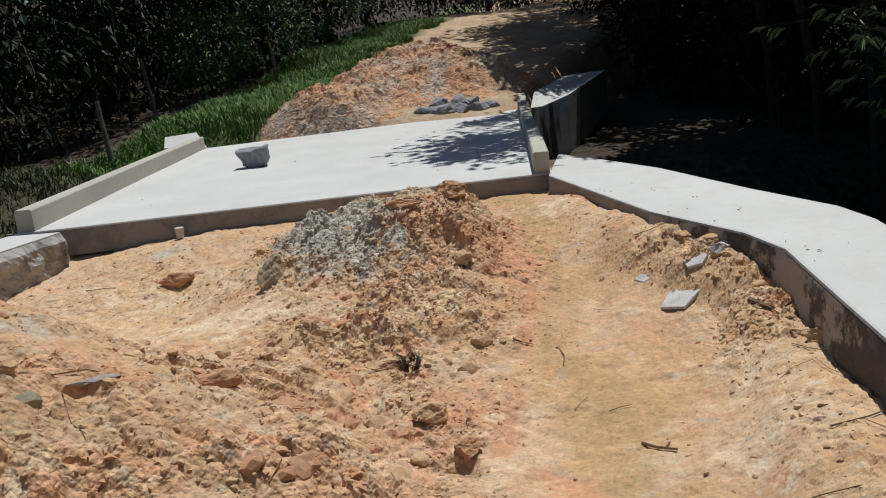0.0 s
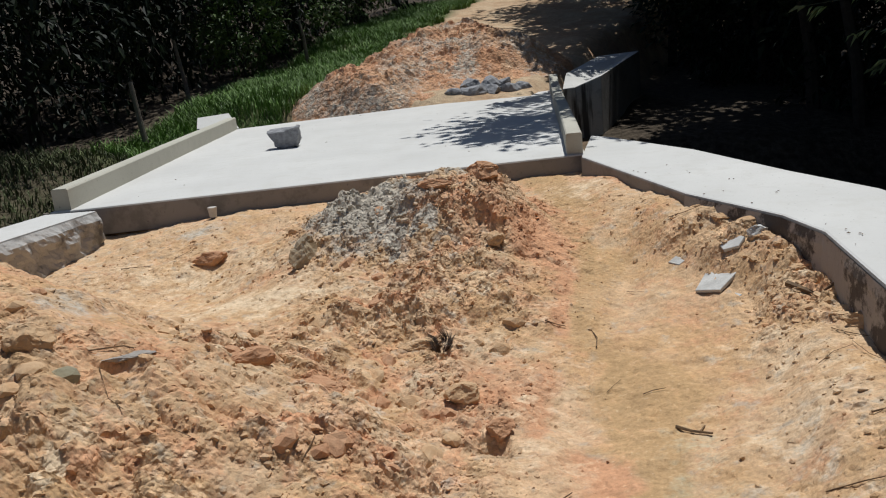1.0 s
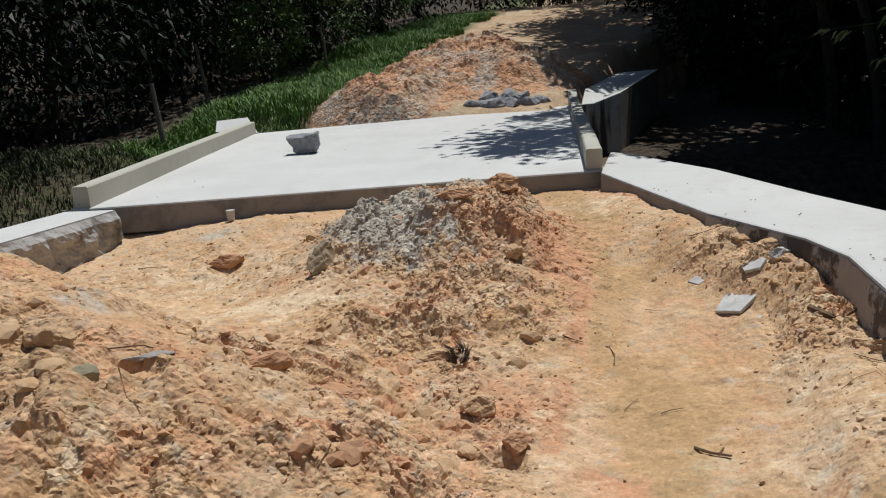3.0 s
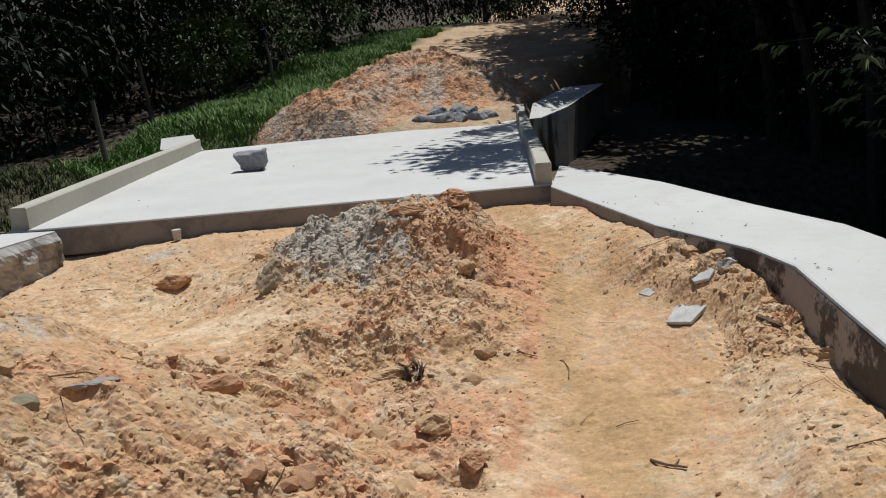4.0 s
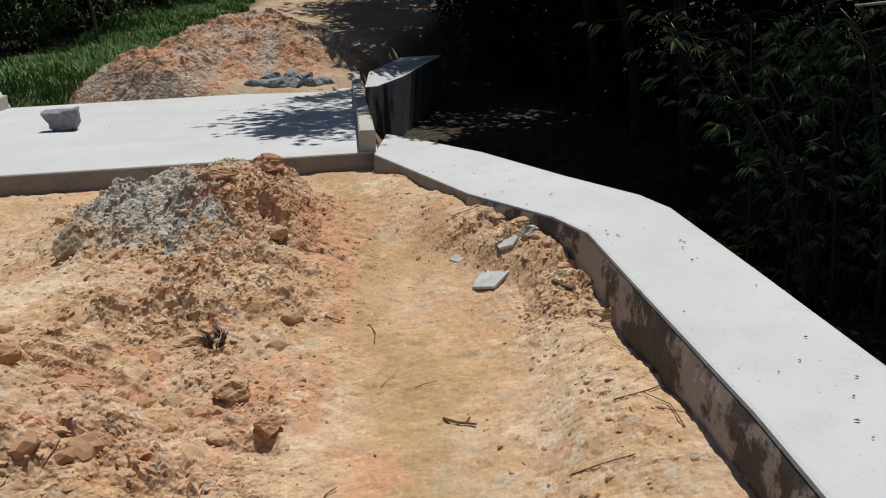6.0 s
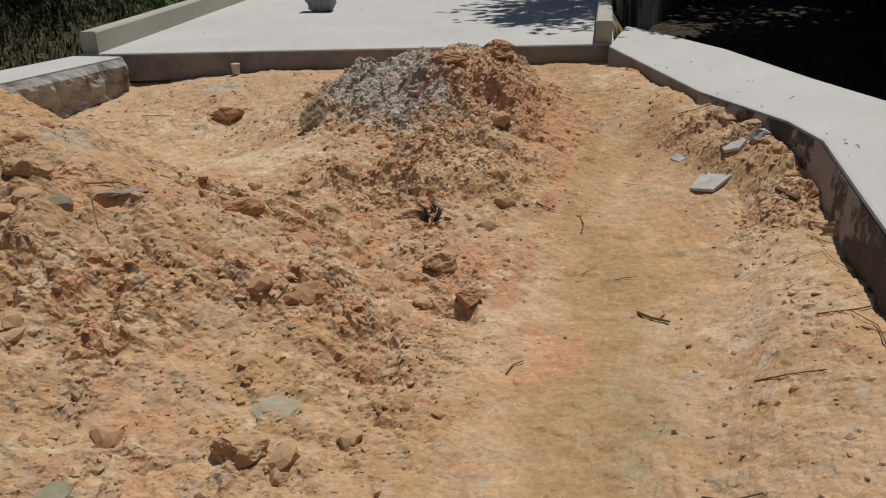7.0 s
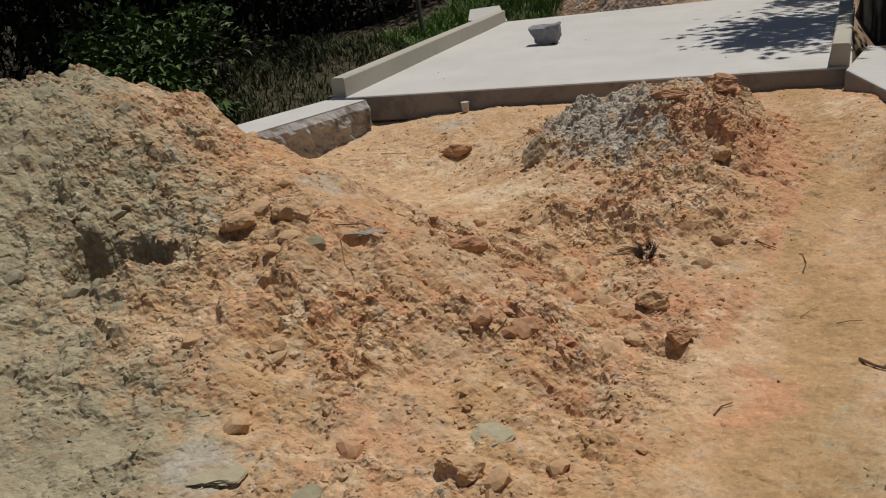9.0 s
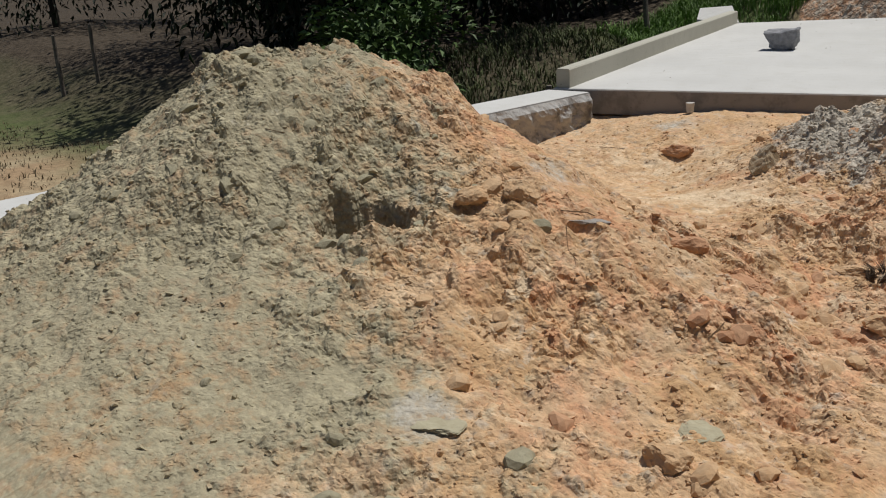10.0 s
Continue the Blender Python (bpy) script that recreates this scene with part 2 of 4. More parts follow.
    nt.links.new(c, b.inputs["Base Color"])
    one = bump(nt, b, tex(nt, 0.014, 6, 0.75, coords="World"), 0.7, 0.006)
    two = bump(nt, b, fine, 0.7, 0.009, one)
    bump(nt, b, coarse, 0.65, 0.018, two)
    return m


def plain(name, a, c2, size=0.1, rough=0.85, relief=0.004, random_tint=0.0, gloss=0.3, coords="World"):
    m, nt, b = nodes_of(name)
    c = mix(nt, ramp(nt, tex(nt, size, 7, 0.65, coords=coords), ((0.35, 0.0), (0.65, 1.0))), a, c2)
    if random_tint:
        info = nt.nodes.new("ShaderNodeNewGeometry")
        c = mix(nt, 1.0, c, ramp(nt, info.outputs["Random Per Island"], ((0.0, 1 - random_tint), (1.0, 1 + random_tint))), "MULTIPLY")
    nt.links.new(c, b.inputs["Base Color"])
    b.inputs["Roughness"].default_value = rough
    b.inputs["Specular IOR Level"].default_value = gloss
    if relief:
        bump(nt, b, tex(nt, size * 0.3, 6, 0.7, coords=coords), 0.7, relief)
    return m


def land_material():
    """Wide ground; 'soil' holds shares of grassland, cart track and dead leaves darkened for tree shade."""
    m, nt, b = nodes_of("bank soil and turf")
    at = nt.nodes.new("ShaderNodeAttribute")
    at.attribute_name = "soil"
    sep = nt.nodes.new("ShaderNodeSeparateColor")
    nt.links.new(at.outputs["Color"], sep.inputs[0])
    n1, n2 = tex(nt, 1.1, 7, 0.65, coords="World"), tex(nt, 0.12, 8, 0.7, coords="World")
    c = mix(nt, ramp(nt, n1, ((0.4, 0.0), (0.6, 1.0))), (0.50, 0.38, 0.25), (0.42, 0.28, 0.17))
    turf = mix(nt, ramp(nt, n1, ((0.4, 0.0), (0.62, 1.0))), (0.09, 0.11, 0.04), (0.14, 0.13, 0.07))
    litter_shade = mix(nt, ramp(nt, n2, ((0.4, 0.0), (0.62, 1.0))), (0.04, 0.03, 0.02), (0.09, 0.07, 0.05))
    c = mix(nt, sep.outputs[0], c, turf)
    c = mix(nt, sep.outputs[2], c, litter_shade)
    c = mix(nt, 1.0, c, ramp(nt, n2, ((0.3, 0.7), (0.65, 1.15))), "MULTIPLY")
    nt.links.new(c, b.inputs["Base Color"])
    b.inputs["Roughness"].default_value = 0.95
    b.inputs["Specular IOR Level"].default_value = 0.15
    bump(nt, b, n2, 0.9, 0.05)
    return m


SOIL_TAN, SOIL_OCHRE, SOIL_RED = (0.54, 0.372, 0.225), (0.50, 0.318, 0.165), (0.51, 0.272, 0.150)
SOIL_CREAM, SOIL_GREEN, SOIL_GREY = (0.61, 0.475, 0.32), (0.325, 0.295, 0.20), (0.41, 0.375, 0.315)
SOIL_BROWN = (0.43, 0.28, 0.14)
M_SOIL = soil_material("clay soil")
M_LAND = land_material()
M_DECK = concrete("pale new concrete", (0.545, 0.535, 0.51), (0.47, 0.455, 0.42), 0.5, 0.003)
M_KERB = concrete("formed concrete", (0.44, 0.42, 0.35), (0.35, 0.33, 0.27), 0.5, 0.002)
# rough concrete with the shade of side faces put into its colour
M_EDGE = concrete("shade-dark rough concrete", (0.26, 0.245, 0.23), (0.15, 0.14, 0.13), 0.7, 0.006)
M_ROUGH = concrete("hacked stained concrete", (0.38, 0.365, 0.345), (0.08, 0.075, 0.07), 0.75, 0.012)
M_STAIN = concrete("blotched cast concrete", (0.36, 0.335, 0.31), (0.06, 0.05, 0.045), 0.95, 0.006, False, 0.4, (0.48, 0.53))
M_STREAK = concrete("weathered streaked concrete", (0.55, 0.53, 0.48), (0.05, 0.045, 0.04), 0.3, 0.006, True)
M_STONE = plain("grey granite", (0.30, 0.30, 0.31), (0.17, 0.17, 0.18), 0.05, 0.85, 0.006)
M_RUBBLE = plain("broken concrete", (0.56, 0.55, 0.52), (0.42, 0.41, 0.385), 0.06, 0.9, 0.004)
M_CLOD = plain("clay clod", (0.52, 0.36, 0.215), (0.48, 0.30, 0.16), 0.06, 0.95, 0.008)
M_REDCLOD = plain("red clay clod", (0.48, 0.285, 0.165), (0.43, 0.23, 0.125), 0.06, 0.95, 0.008)
M_GREENCLOD = plain("grey-green clay clod", (0.33, 0.30, 0.205), (0.27, 0.24, 0.16), 0.06, 0.95, 0.008)
M_SLAB = plain("grey-ochre stone", (0.38, 0.33, 0.25), (0.33, 0.24, 0.14), 0.12, 0.95, 0.01)
M_CRUST = plain("grey clay crust", (0.36, 0.33, 0.30), (0.26, 0.23, 0.20), 0.05, 0.95, 0.008)
M_PALE = plain("pale grey-green stone", (0.40, 0.36, 0.25), (0.34, 0.30, 0.20), 0.05, 0.9, 0.004)
M_BARK = plain("bark", (0.05, 0.04, 0.03), (0.025, 0.02, 0.015), 0.1, 0.9, 0.01)
M_POST = plain("weathered fence wood", (0.20, 0.17, 0.14), (0.11, 0.095, 0.08), 0.05, 0.9, 0.004)
M_TWIG = plain("dry twig", (0.20, 0.13, 0.07), (0.10, 0.065, 0.04), 0.03, 0.9, 0.001)
# near-black colour carries the woodland's deep shade; the shrub copy is brighter
M_LEAF = plain("shade-dark broad leaf", (0.011, 0.019, 0.007), (0.006, 0.011, 0.004), 0.5, 0.55, 0, 0.6, 0.18)
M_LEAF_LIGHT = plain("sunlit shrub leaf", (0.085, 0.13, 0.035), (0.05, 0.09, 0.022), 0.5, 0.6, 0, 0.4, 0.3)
M_BAMBOO_LEAF = plain("bamboo leaf", (0.24, 0.27, 0.13), (0.10, 0.14, 0.05), 0.35, 0.4, 0, 0.6, 0.5)
M_CULM = plain("bamboo culm", (0.07, 0.07, 0.035), (0.045, 0.045, 0.02), 0.2, 0.5, 0.001)
M_GRASS = plain("grass blades", (0.125, 0.215, 0.045), (0.085, 0.155, 0.028), 0.7, 0.6, 0, 0.45, 0.25)
M_WEED = plain("olive weeds", (0.09, 0.11, 0.04), (0.06, 0.065, 0.03), 0.5, 0.7, 0, 0.4, 0.2)
M_DRYGRASS = plain("dry grass", (0.16, 0.125, 0.07), (0.10, 0.075, 0.045), 0.3, 0.8, 0, 0.4, 0.2)
M_WATER, _nt, _b = nodes_of("muddy water")
_b.inputs["Base Color"].default_value = (0.045, 0.026, 0.012, 1)
_b.inputs["Roughness"].default_value = 0.08
bump(_nt, _b, tex(_nt, 0.4, 3, 0.5, coords="World"), 0.15, 0.02)

# ---------------------------------------------------------------- the lie of the land
DECK = [(-3.85, 5.73), (0.22, 6.9), (-0.45, 13.55), (-4.98, 11.2)]


def wing_line(y):
    """x of the inner edge of the bent wing wall."""
    return np.interp(y, (-2.5, 2.2, 3.4, 4.14, 4.5, 5.15, 6.76, 7.2), (1.50, 1.485, 1.43, 1.40, 1.28, 0.86, 0.19, 0.1))


def fill_shape(x, y):
    """The earth fill between the wing walls, without its lumps: whole, left mound, middle pile, wall bank."""
    z = -0.57 + 0.125 * np.clip(y - 3.2, 0, None) + 0.02 * np.sin(1.3 * x + 0.5 * y)
    z = z - 0.05 * bell(x, y, -2.2, 4.6, 0.7, 0.6) - 0.07 * bell(x, y, 0.1, 6.8, 1.1, 0.8) + 0.08 * bell(x, y, -2.4, 5.9, 0.9, 0.3, 12) + 0.06 * bell(x, y, 1.1, 4.6, 0.5, 0.8)
    left = 0.58 * bell(x, y, -2.95, 2.45, 0.8, 1.1, 0, 2.6) + 0.72 * bell(x, y, -2.9, 2.2, 2.1, 1.95, 0, 2.3)
    left = left + 0.16 * bell(x, y, -3.6, 1.3, 0.7, 0.8) + 0.17 * bell(x, y, -1.3, 2.6, 0.55, 0.6) - 0.10 * bell(x, y, -2.3, 4.5, 0.9, 0.6) + 0.07 * bell(x, y, -0.85, 2.8, 0.5, 0.38) + 0.20 * bell(x, y, -2.25, 3.2, 0.8, 0.5, -12)
    pile = 0.26 * bell(x, y, -0.9, 5.45, 0.85, 0.62, 0, 3) + 0.15 * bell(x, y, -0.42, 5.25, 0.40, 0.5, 0, 2.6) + 0.19 * bell(x, y, -0.75, 4.75, 0.85, 0.75, 0, 2.4)
    d = wing_line(y) - x
    bank = np.interp(y, (1.0, 2.2, 3.15, 3.6, 4.1, 4.5, 5.2, 6.0, 6.8), (0.34, 0.36, 0.31, 0.28, 0.22, 0.22, 0.23, 0.18, 0.04))
    bank = bank * np.exp(-(np.clip(d, 0, None) / np.interp(y, (2.0, 3.2, 3.9, 4.4, 4.9, 5.5, 6.5), (0.58, 0.50, 0.38, 0.34, 0.36, 0.46, 0.55))) ** 2.2)
    return z + left + pile + bank, left, pile, bank


def land(x, y):
    """The ground outside the fill."""
    z = -1.1 - 0.25 * step(-x, 8, 22) + 0.18 * fbm(x, y, 6, 3, 40)
    far = step(y + 0.28 * x, 10.6, 12.4)
    z = z + far * (1.0 + 0.11 * np.clip(y - 12, 0, None) - 0.0006 * np.clip(y - 12, 0, 60) ** 2)
    bank = step(-x, 4.6, 7.5) * step(y, 5, 9) * (1 - far)
    z = z + 0.85 * bank
    drop = step(x - 0.18 * np.clip(y - 13.4, 0, None), -0.75, -0.1)
    z = z - drop * (0.9 + 0.055 * np.clip(y - 14, 0, 30)) * (1 - 0.75 * step(x, 9, 16))
    stream = bell(x, y, -2, 9.3, 40, 1.9, 14, 4)
    z = z - 1.0 * stream * (1 - step(-x, 4.8, 7))
    return z


def near_land(x, y):
    inside = (x > -4.3) & (x < 1.75) & (y < 7.1)
    behind = (x > -4.7) & (x < 2.2) & (y < -1.8)
    return np.where(behind, -0.62, np.where(inside, -1.6, land(x, y)))


GROUND = base("ground", (0, 0, 0), "bare clay ground with grassy banks falling to a stream", "ground", kind="structure")


def grid(xs, ys):
    x, y = np.meshgrid(xs, ys)
    n, m = len(xs), len(ys)
    i = np.arange(n * m).reshape(m, n)
    f = np.stack([i[:-1, :-1], i[:-1, 1:], i[1:, 1:], i[1:, :-1]], -1).reshape(-1, 4)
    return x.ravel(), y.ravel(), f


def soil_paint(me, shares):
    a = me.color_attributes.new("soil", "FLOAT_COLOR", "POINT")
    a.data.foreach_set("color", np.asarray(np.stack(shares, -1), np.float32).ravel())


# fine sheet of the fill
ys = [-2.0]
while ys[-1] < 7.05:
    ys.append(ys[-1] + (0.05 if ys[-1] < 0.4 else 0.008 + 0.0016 * max(0, ys[-1] - 1)))
xs = np.arange(-4.35, 1.72, 0.009)
X, Y, F = grid(xs, np.array(ys))
Z, LEFT, PILE, BANK = fill_shape(X, Y)
track = bell(X, Y, 0.72, 2.4, 0.62, 9, -4, 4)
rough = np.clip(0.12 + 1.1 * LEFT + 2.6 * PILE + 4.0 * BANK * bell(X, Y, 1.2, 4.35, 3, 0.75, 0, 4) + 0.95 * bell(X, Y, -0.75, 2.4, 0.95, 1.35, 0, 3) + 0.4 * bell(X, Y, -0.5, 3.9, 0.6, 0.8, 0, 4) + 0.12 * bell(X, Y, -2.2, 5.0, 1.2, 0.7), 0, 1.0) * (1 - 0.95 * track * (1 - step(BANK, 0.04, 0.12) * bell(X, Y, 1.2, 4.35, 3, 0.75, 0, 4)))
rough = rough * (0.7 + 0.3 * step(Y, 1.4, 2.3)) * (1 - 0.8 * bell(X, Y, -1.9, 4.35, 0.75, 0.42, 0, 3)) * (1 - 0.75 * bell(X, Y, -1.75, 3.05, 0.32, 0.25)) * (1 - 0.85 * bell(X, Y, -1.05, 1.4, 0.2, 0.16, 20, 4))
rough = np.maximum(rough, 0.8 * np.clip(BANK, 0, 0.3))
# loose patches among trodden and washed ones; the piles are loose all over
loose = np.clip(0.42 + 1.5 * fbm(X, Y, 0.55, 3, 75) + 3.0 * PILE + 0.9 * np.clip(LEFT - 0.6, 0, 1) + 2.5 * BANK, 0.12, 1.0)
wx, wy = X + 0.034 * fbm(X, Y, 0.12, 4, 90), Y + 0.034 * fbm(X, Y, 0.12, 4, 95)
cover = np.clip(0.5 + 0.9 * fbm(X, Y, 0.7, 2, 70), 0.1, 1)
cover2 = np.clip(0.55 + 0.9 * fbm(X, Y, 0.3, 3, 72), 0.1, 1.1)
Z = Z + 0.05 * fbm(X, Y, 0.9, 3, 1) * (0.2 + rough) + 0.04 * rough * fbm(X, Y, 0.25, 4, 5)
before = Z.copy()
C1, T1 = chunks(wx, wy, 0.34, 11, 0.38, 0.22)
C2, T2 = chunks(wx, wy, 0.16, 21, 0.45, 0.27)
C3, T3 = chunks(wx, wy, 0.075, 31, 0.5, 0.34)
C4, T4 = chunks(wx + 0.01 * vnoise(X / 0.02, Y / 0.02, 44), wy, 0.036, 41, 0.5, 0.42)
Z = Z + rough * ((0.4 + 0.6 * loose) * cover * C1 + (0.25 + 0.75 * loose) * C2 + loose * (0.3 + 0.7 * cover2) * C3) + (0.10 + 0.9 * rough * loose) * (0.2 + 0.8 * cover2) * C4
Z = Z + rough * ((0.3 + 0.7 * cover) * 0.045 * billow(wx, wy, 0.17, 31) + cover2 * 0.016 * billow(wx, wy, 0.06, 41))
Z = Z + rough * cover2 * 0.35 * clods(wx, wy, 0.05, 51, 0.35, 0.7) + 0.003 * fbm(X, Y, 0.03, 2, 8)
# lumps stand as much under the mean lie as over it
Z = Z - rough * ((Z - before)[rough > 0.3] / rough[rough > 0.3]).mean()
# trodden crust of the track, in thin plates
CP, TP = chunks(X + 0.05 * fbm(X, Y, 0.15, 3, 96), Y + 0.05 * fbm(X, Y, 0.15, 3, 97), 0.15, 61, 0.6, 0.06)
Z = Z + (1 - rough) * np.clip(0.4 + 1.2 * fbm(X, Y, 0.6, 2, 98), 0, 1) * CP + 0.010 * (1 - rough) * fbm(X, Y, 0.22, 4, 99)
# the burrow in the mound and the scoop over it, the step under the slab of crust, wheel ruts
Z = Z - 0.10 * bell(X, Y, -2.25, 2.15, 0.28, 0.35, 0, 3) - 0.40 * bell(X + 0.03 * fbm(X, Y, 0.12, 3, 33), Y + 0.03 * fbm(X, Y, 0.12, 3, 36), -2.03, 1.99, 0.20, 0.11, 52, 6)
Z = Z - 0.035 * bell(X, Y, -1.27, 2.63, 0.11, 0.05, 20, 4) - 0.10 * bell(X, Y, -1.02, 3.06, 0.09, 0.05, 0, 4) - 0.07 * bell(X, Y, -0.76, 3.12, 0.13, 0.04, -22, 4) - 0.04 * bell(X, Y, -0.02, 2.98, 0.06, 0.05, 0, 4)
Z = Z - 0.025 * bell(X, Y, 0.38, 3.2, 0.13, 3.2, -5, 4) - 0.02 * bell(X, Y, 1.0, 2.8, 0.10, 2.0, -5, 4)
Z = np.where(X > wing_line(Y) - 0.06, np.minimum(Z, -0.03), Z)
wet = (1 - 0.75 * bell(X + 0.2 * fbm(X, Y, 0.3, 3, 240), Y, -2.35, 3.0, 0.55, 0.45)) * step(-X, 1.0, 2.3) * step(3.4 - Y + 0.25 * (-2.8 - X), -0.2, 0.9)
wet = np.maximum(wet, 0.85 * step(-X + 0.25 * fbm(X, Y, 0.4, 3, 245), 0.5, 1.5) * step(1.9 - Y, -0.2, 0.6))
edge = 0.14 * fbm(X, Y, 0.4, 4, 215)
track_x = np.interp(Y, (1.5, 2.9, 3.4, 3.9, 4.7, 5.6, 6.6), (0.60, 0.56, 0.55, 0.49, 0.35, 0.10, -0.15))
brown = np.exp(-((X - track_x + edge) / np.interp(Y, (2, 4, 6), (0.22, 0.17, 0.14))) ** 4) * np.clip(0.85 + 0.5 * fbm(X, Y, 0.5, 3, 230), 0.4, 1.1)
share_green = 0.66 * wet + 0.30 * bell(X, Y, -0.6, 1.2, 1.0, 0.5) + 0.36 * bell(X + edge, Y, 0.70, 2.4, 0.26, 1.1, -5, 3) + 0.25 * (T2 > 0.86) * rough
share_red = 0.44 * bell(X, Y, -0.2, 3.25, 0.5, 0.6) + 0.24 * bell(X, Y, -0.95, 2.85, 0.75, 0.5) + 0.42 * bell(X, Y, -0.35, 4.85, 0.45, 0.5) + 0.55 * bell(X, Y, -0.05, 5.2, 0.25, 0.5) + 0.2 * bell(X, Y, -2.4, 3.2, 0.5, 0.7) + 0.9 * bell(X, Y, -2.0, 1.97, 0.22, 0.13, 52)
share_red = share_red + 0.5 * bell(X, Y, -0.77, 1.94, 0.16, 0.16) + 0.62 * np.exp(-((X - track_x + 0.25 + edge) / 0.11) ** 2) * step(Y, 2.2, 2.9) + 0.5 * bell(X, Y, 0.42, 6.3, 0.3, 0.5, 30) + 0.35 * bell(X, Y, 0.85, 4.2, 0.15, 0.22)
share_red = share_red * np.clip(0.85 + 1.5 * fbm(X, Y, 0.35, 4, 220), 0.2, 1.6) + rough * (0.25 * (T2 < 0.2) + 0.3 * (T3 < 0.16) + 0.12 * (T1 < 0.25)) * (1 - wet)
share_cream = 0.62 * bell(X + edge, Y, -1.5, 4.25, 0.6, 0.26) + 0.4 * bell(X + edge, Y, -2.2, 5.0, 0.9, 0.5) + 0.22 * bell(X + edge, Y, 0.1, 4.1, 0.2, 0.9) + 0.34 * bell(X, Y, 0.15, 6.1, 0.5, 0.5) + 0.34 * bell(X + edge, Y, 1.1, 3.1, 0.3, 1.1) + 0.22 * bell(X + edge, Y, 0.22, 3.0, 0.14, 0.7) + rough * (0.35 * (T3 > 0.84) + 0.25 * (T2 > 0.6) * (T2 < 0.75)) + 0.12 * (TP > 0.75) * (1 - rough)
share_grey = 0.8 * bell(X + edge, Y, -1.15, 5.3, 0.45, 0.6, 30, 3) + 0.25 * bell(X, Y, -0.8, 4.7, 0.5, 0.4) + 0.5 * bell(X + edge, Y, -2.6, 5.7, 0.4, 0.12, 15) + 0.55 * bell(X + edge, Y, -1.75, 3.1, 0.26, 0.22) + 0.28 * bell(X + edge, Y, 1.12, 2.6, 0.22, 0.8) + rough * 0.3 * (T3 > 0.5) * (T3 < 0.57) + 0.55 * bell(X, Y, -1.05, 1.4, 0.16, 0.13, 20, 4)
SHARES = (share_green, share_red, share_cream, share_grey)
shake = rand2(np.round(X * 1000), np.round(Y * 1000), 5) - 0.5
XYZ = np.stack([X + 0.005 * shake, Y + 0.006 * (rand2(np.round(X * 1000), np.round(Y * 1000), 9) - 0.5), Z], -1)
fx, fy = X[F].mean(1), Y[F].mean(1)
F = F[(fx < wing_line(fy) + 0.15) & (fx > np.interp(fy, (-2.5, 1.2, 4.7, 5.7, 7), (-4.3, -4.22, -3.76, -3.62, -3.4)))]
FINE = (xs, np.array(ys), Z.reshape(len(ys), len(xs)), rough.reshape(len(ys), len(xs)), [q.reshape(len(ys), len(xs)) for q in SHARES])
fl, fp = LEFT[F].mean(1) > 0.36, PILE[F].mean(1) > 0.12
for name, pick, tag in (("fill", ~(fl | fp), None),
                        ("soil_mound", fl, ("grey-green and ochre clay mound, lumpy, with a burrowed hollow", "soil mound")),
                        ("earth_mound", fp & ~fl, ("low pile of orange clay and grey gravelly rubble", "soil pile"))):
    used, back = np.unique(F[pick], return_inverse=True)
    me = mesh_np(name, XYZ[used], back.reshape(-1, 4), False)
    soil_paint(me, [s[used] for s in SHARES])
    me.attributes.new("ochre", "FLOAT", "POINT").data.foreach_set("value", np.asarray(brown[used], np.float32))
    me.attributes.new("crumb", "FLOAT", "POINT").data.foreach_set("value", np.asarray((0.2 + 0.8 * rough * loose)[used], np.float32))
    ob = part(name, me, M_SOIL, None if tag else GROUND)
    if tag:
        tagged(ob, *tag)

# wide sheet to the horizon
xs = np.concatenate([-np.geomspace(30, 900, 22)[::-1], np.arange(-29.5, 24, 0.35), np.geomspace(24, 900, 22)])
ys = np.concatenate([-np.geomspace(6, 900, 20)[::-1], np.arange(-5.5, 45, 0.3), np.geomspace(45, 900, 22)])
X, Y, F = grid(xs, ys)
Z = near_land(X, Y) + 0.05 * fbm(X, Y, 1.2, 3, 60)
grassy = np.clip(step(-X + 0.25 * vnoise(X, Y, 3), 4.5, 4.9) + step(-4 - Y, 0, 3), 0, 1)
grassy = grassy * (1 - 0.75 * bell(X + 0.5 * fbm(X, Y, 1.5, 3, 62), Y, -10.5, 3.0, 3.2, 1.1, -10, 3))
me = mesh_np("land", np.stack([X, Y, Z], -1), F, True)
# dead leaves, spread wider so ground under trees has its shade painted in
litter_shade = step(X - 0.18 * np.clip(Y - 13.4, 0, None), -0.4, 0.1) * step(Y, -20, -10)
litter_shade = np.clip(litter_shade + step(-X, 7.0, 7.7) * step(Y, 7, 9) + 0.75 * step(-X, 4.4, 4.9) * step(Y, 4.5, 6.5) * (1 - step(Y, 10.5, 11.5)), 0, 1)
soil_paint(me, [grassy, 0 * X, litter_shade, 1 + 0 * X])
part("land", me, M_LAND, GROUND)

# ---------------------------------------------------------------- the bridge
def lerp(a, b, t):
    return tuple(p + (q - p) * t for p, q in zip(a, b))


bridge = base("bridge", (-2.3, 9.3, -0.22), "small new concrete slab bridge with low kerbs", "bridge")


def bridge_part(name, bm, material, label="", smooth=False):
    bmesh.ops.translate(bm, verts=bm.verts, vec=-Vector(bridge.location))
    return part(name, bm, material, bridge, label, smooth)


bm = bmesh.new()
prism(bm, [(x, y, 0.0) for x, y in DECK], -0.22, 0.015)
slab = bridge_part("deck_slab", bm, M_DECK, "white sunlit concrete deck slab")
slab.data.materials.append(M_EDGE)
# slab sides take the darker concrete, so their shade is painted in
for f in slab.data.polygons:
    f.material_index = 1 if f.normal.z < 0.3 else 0


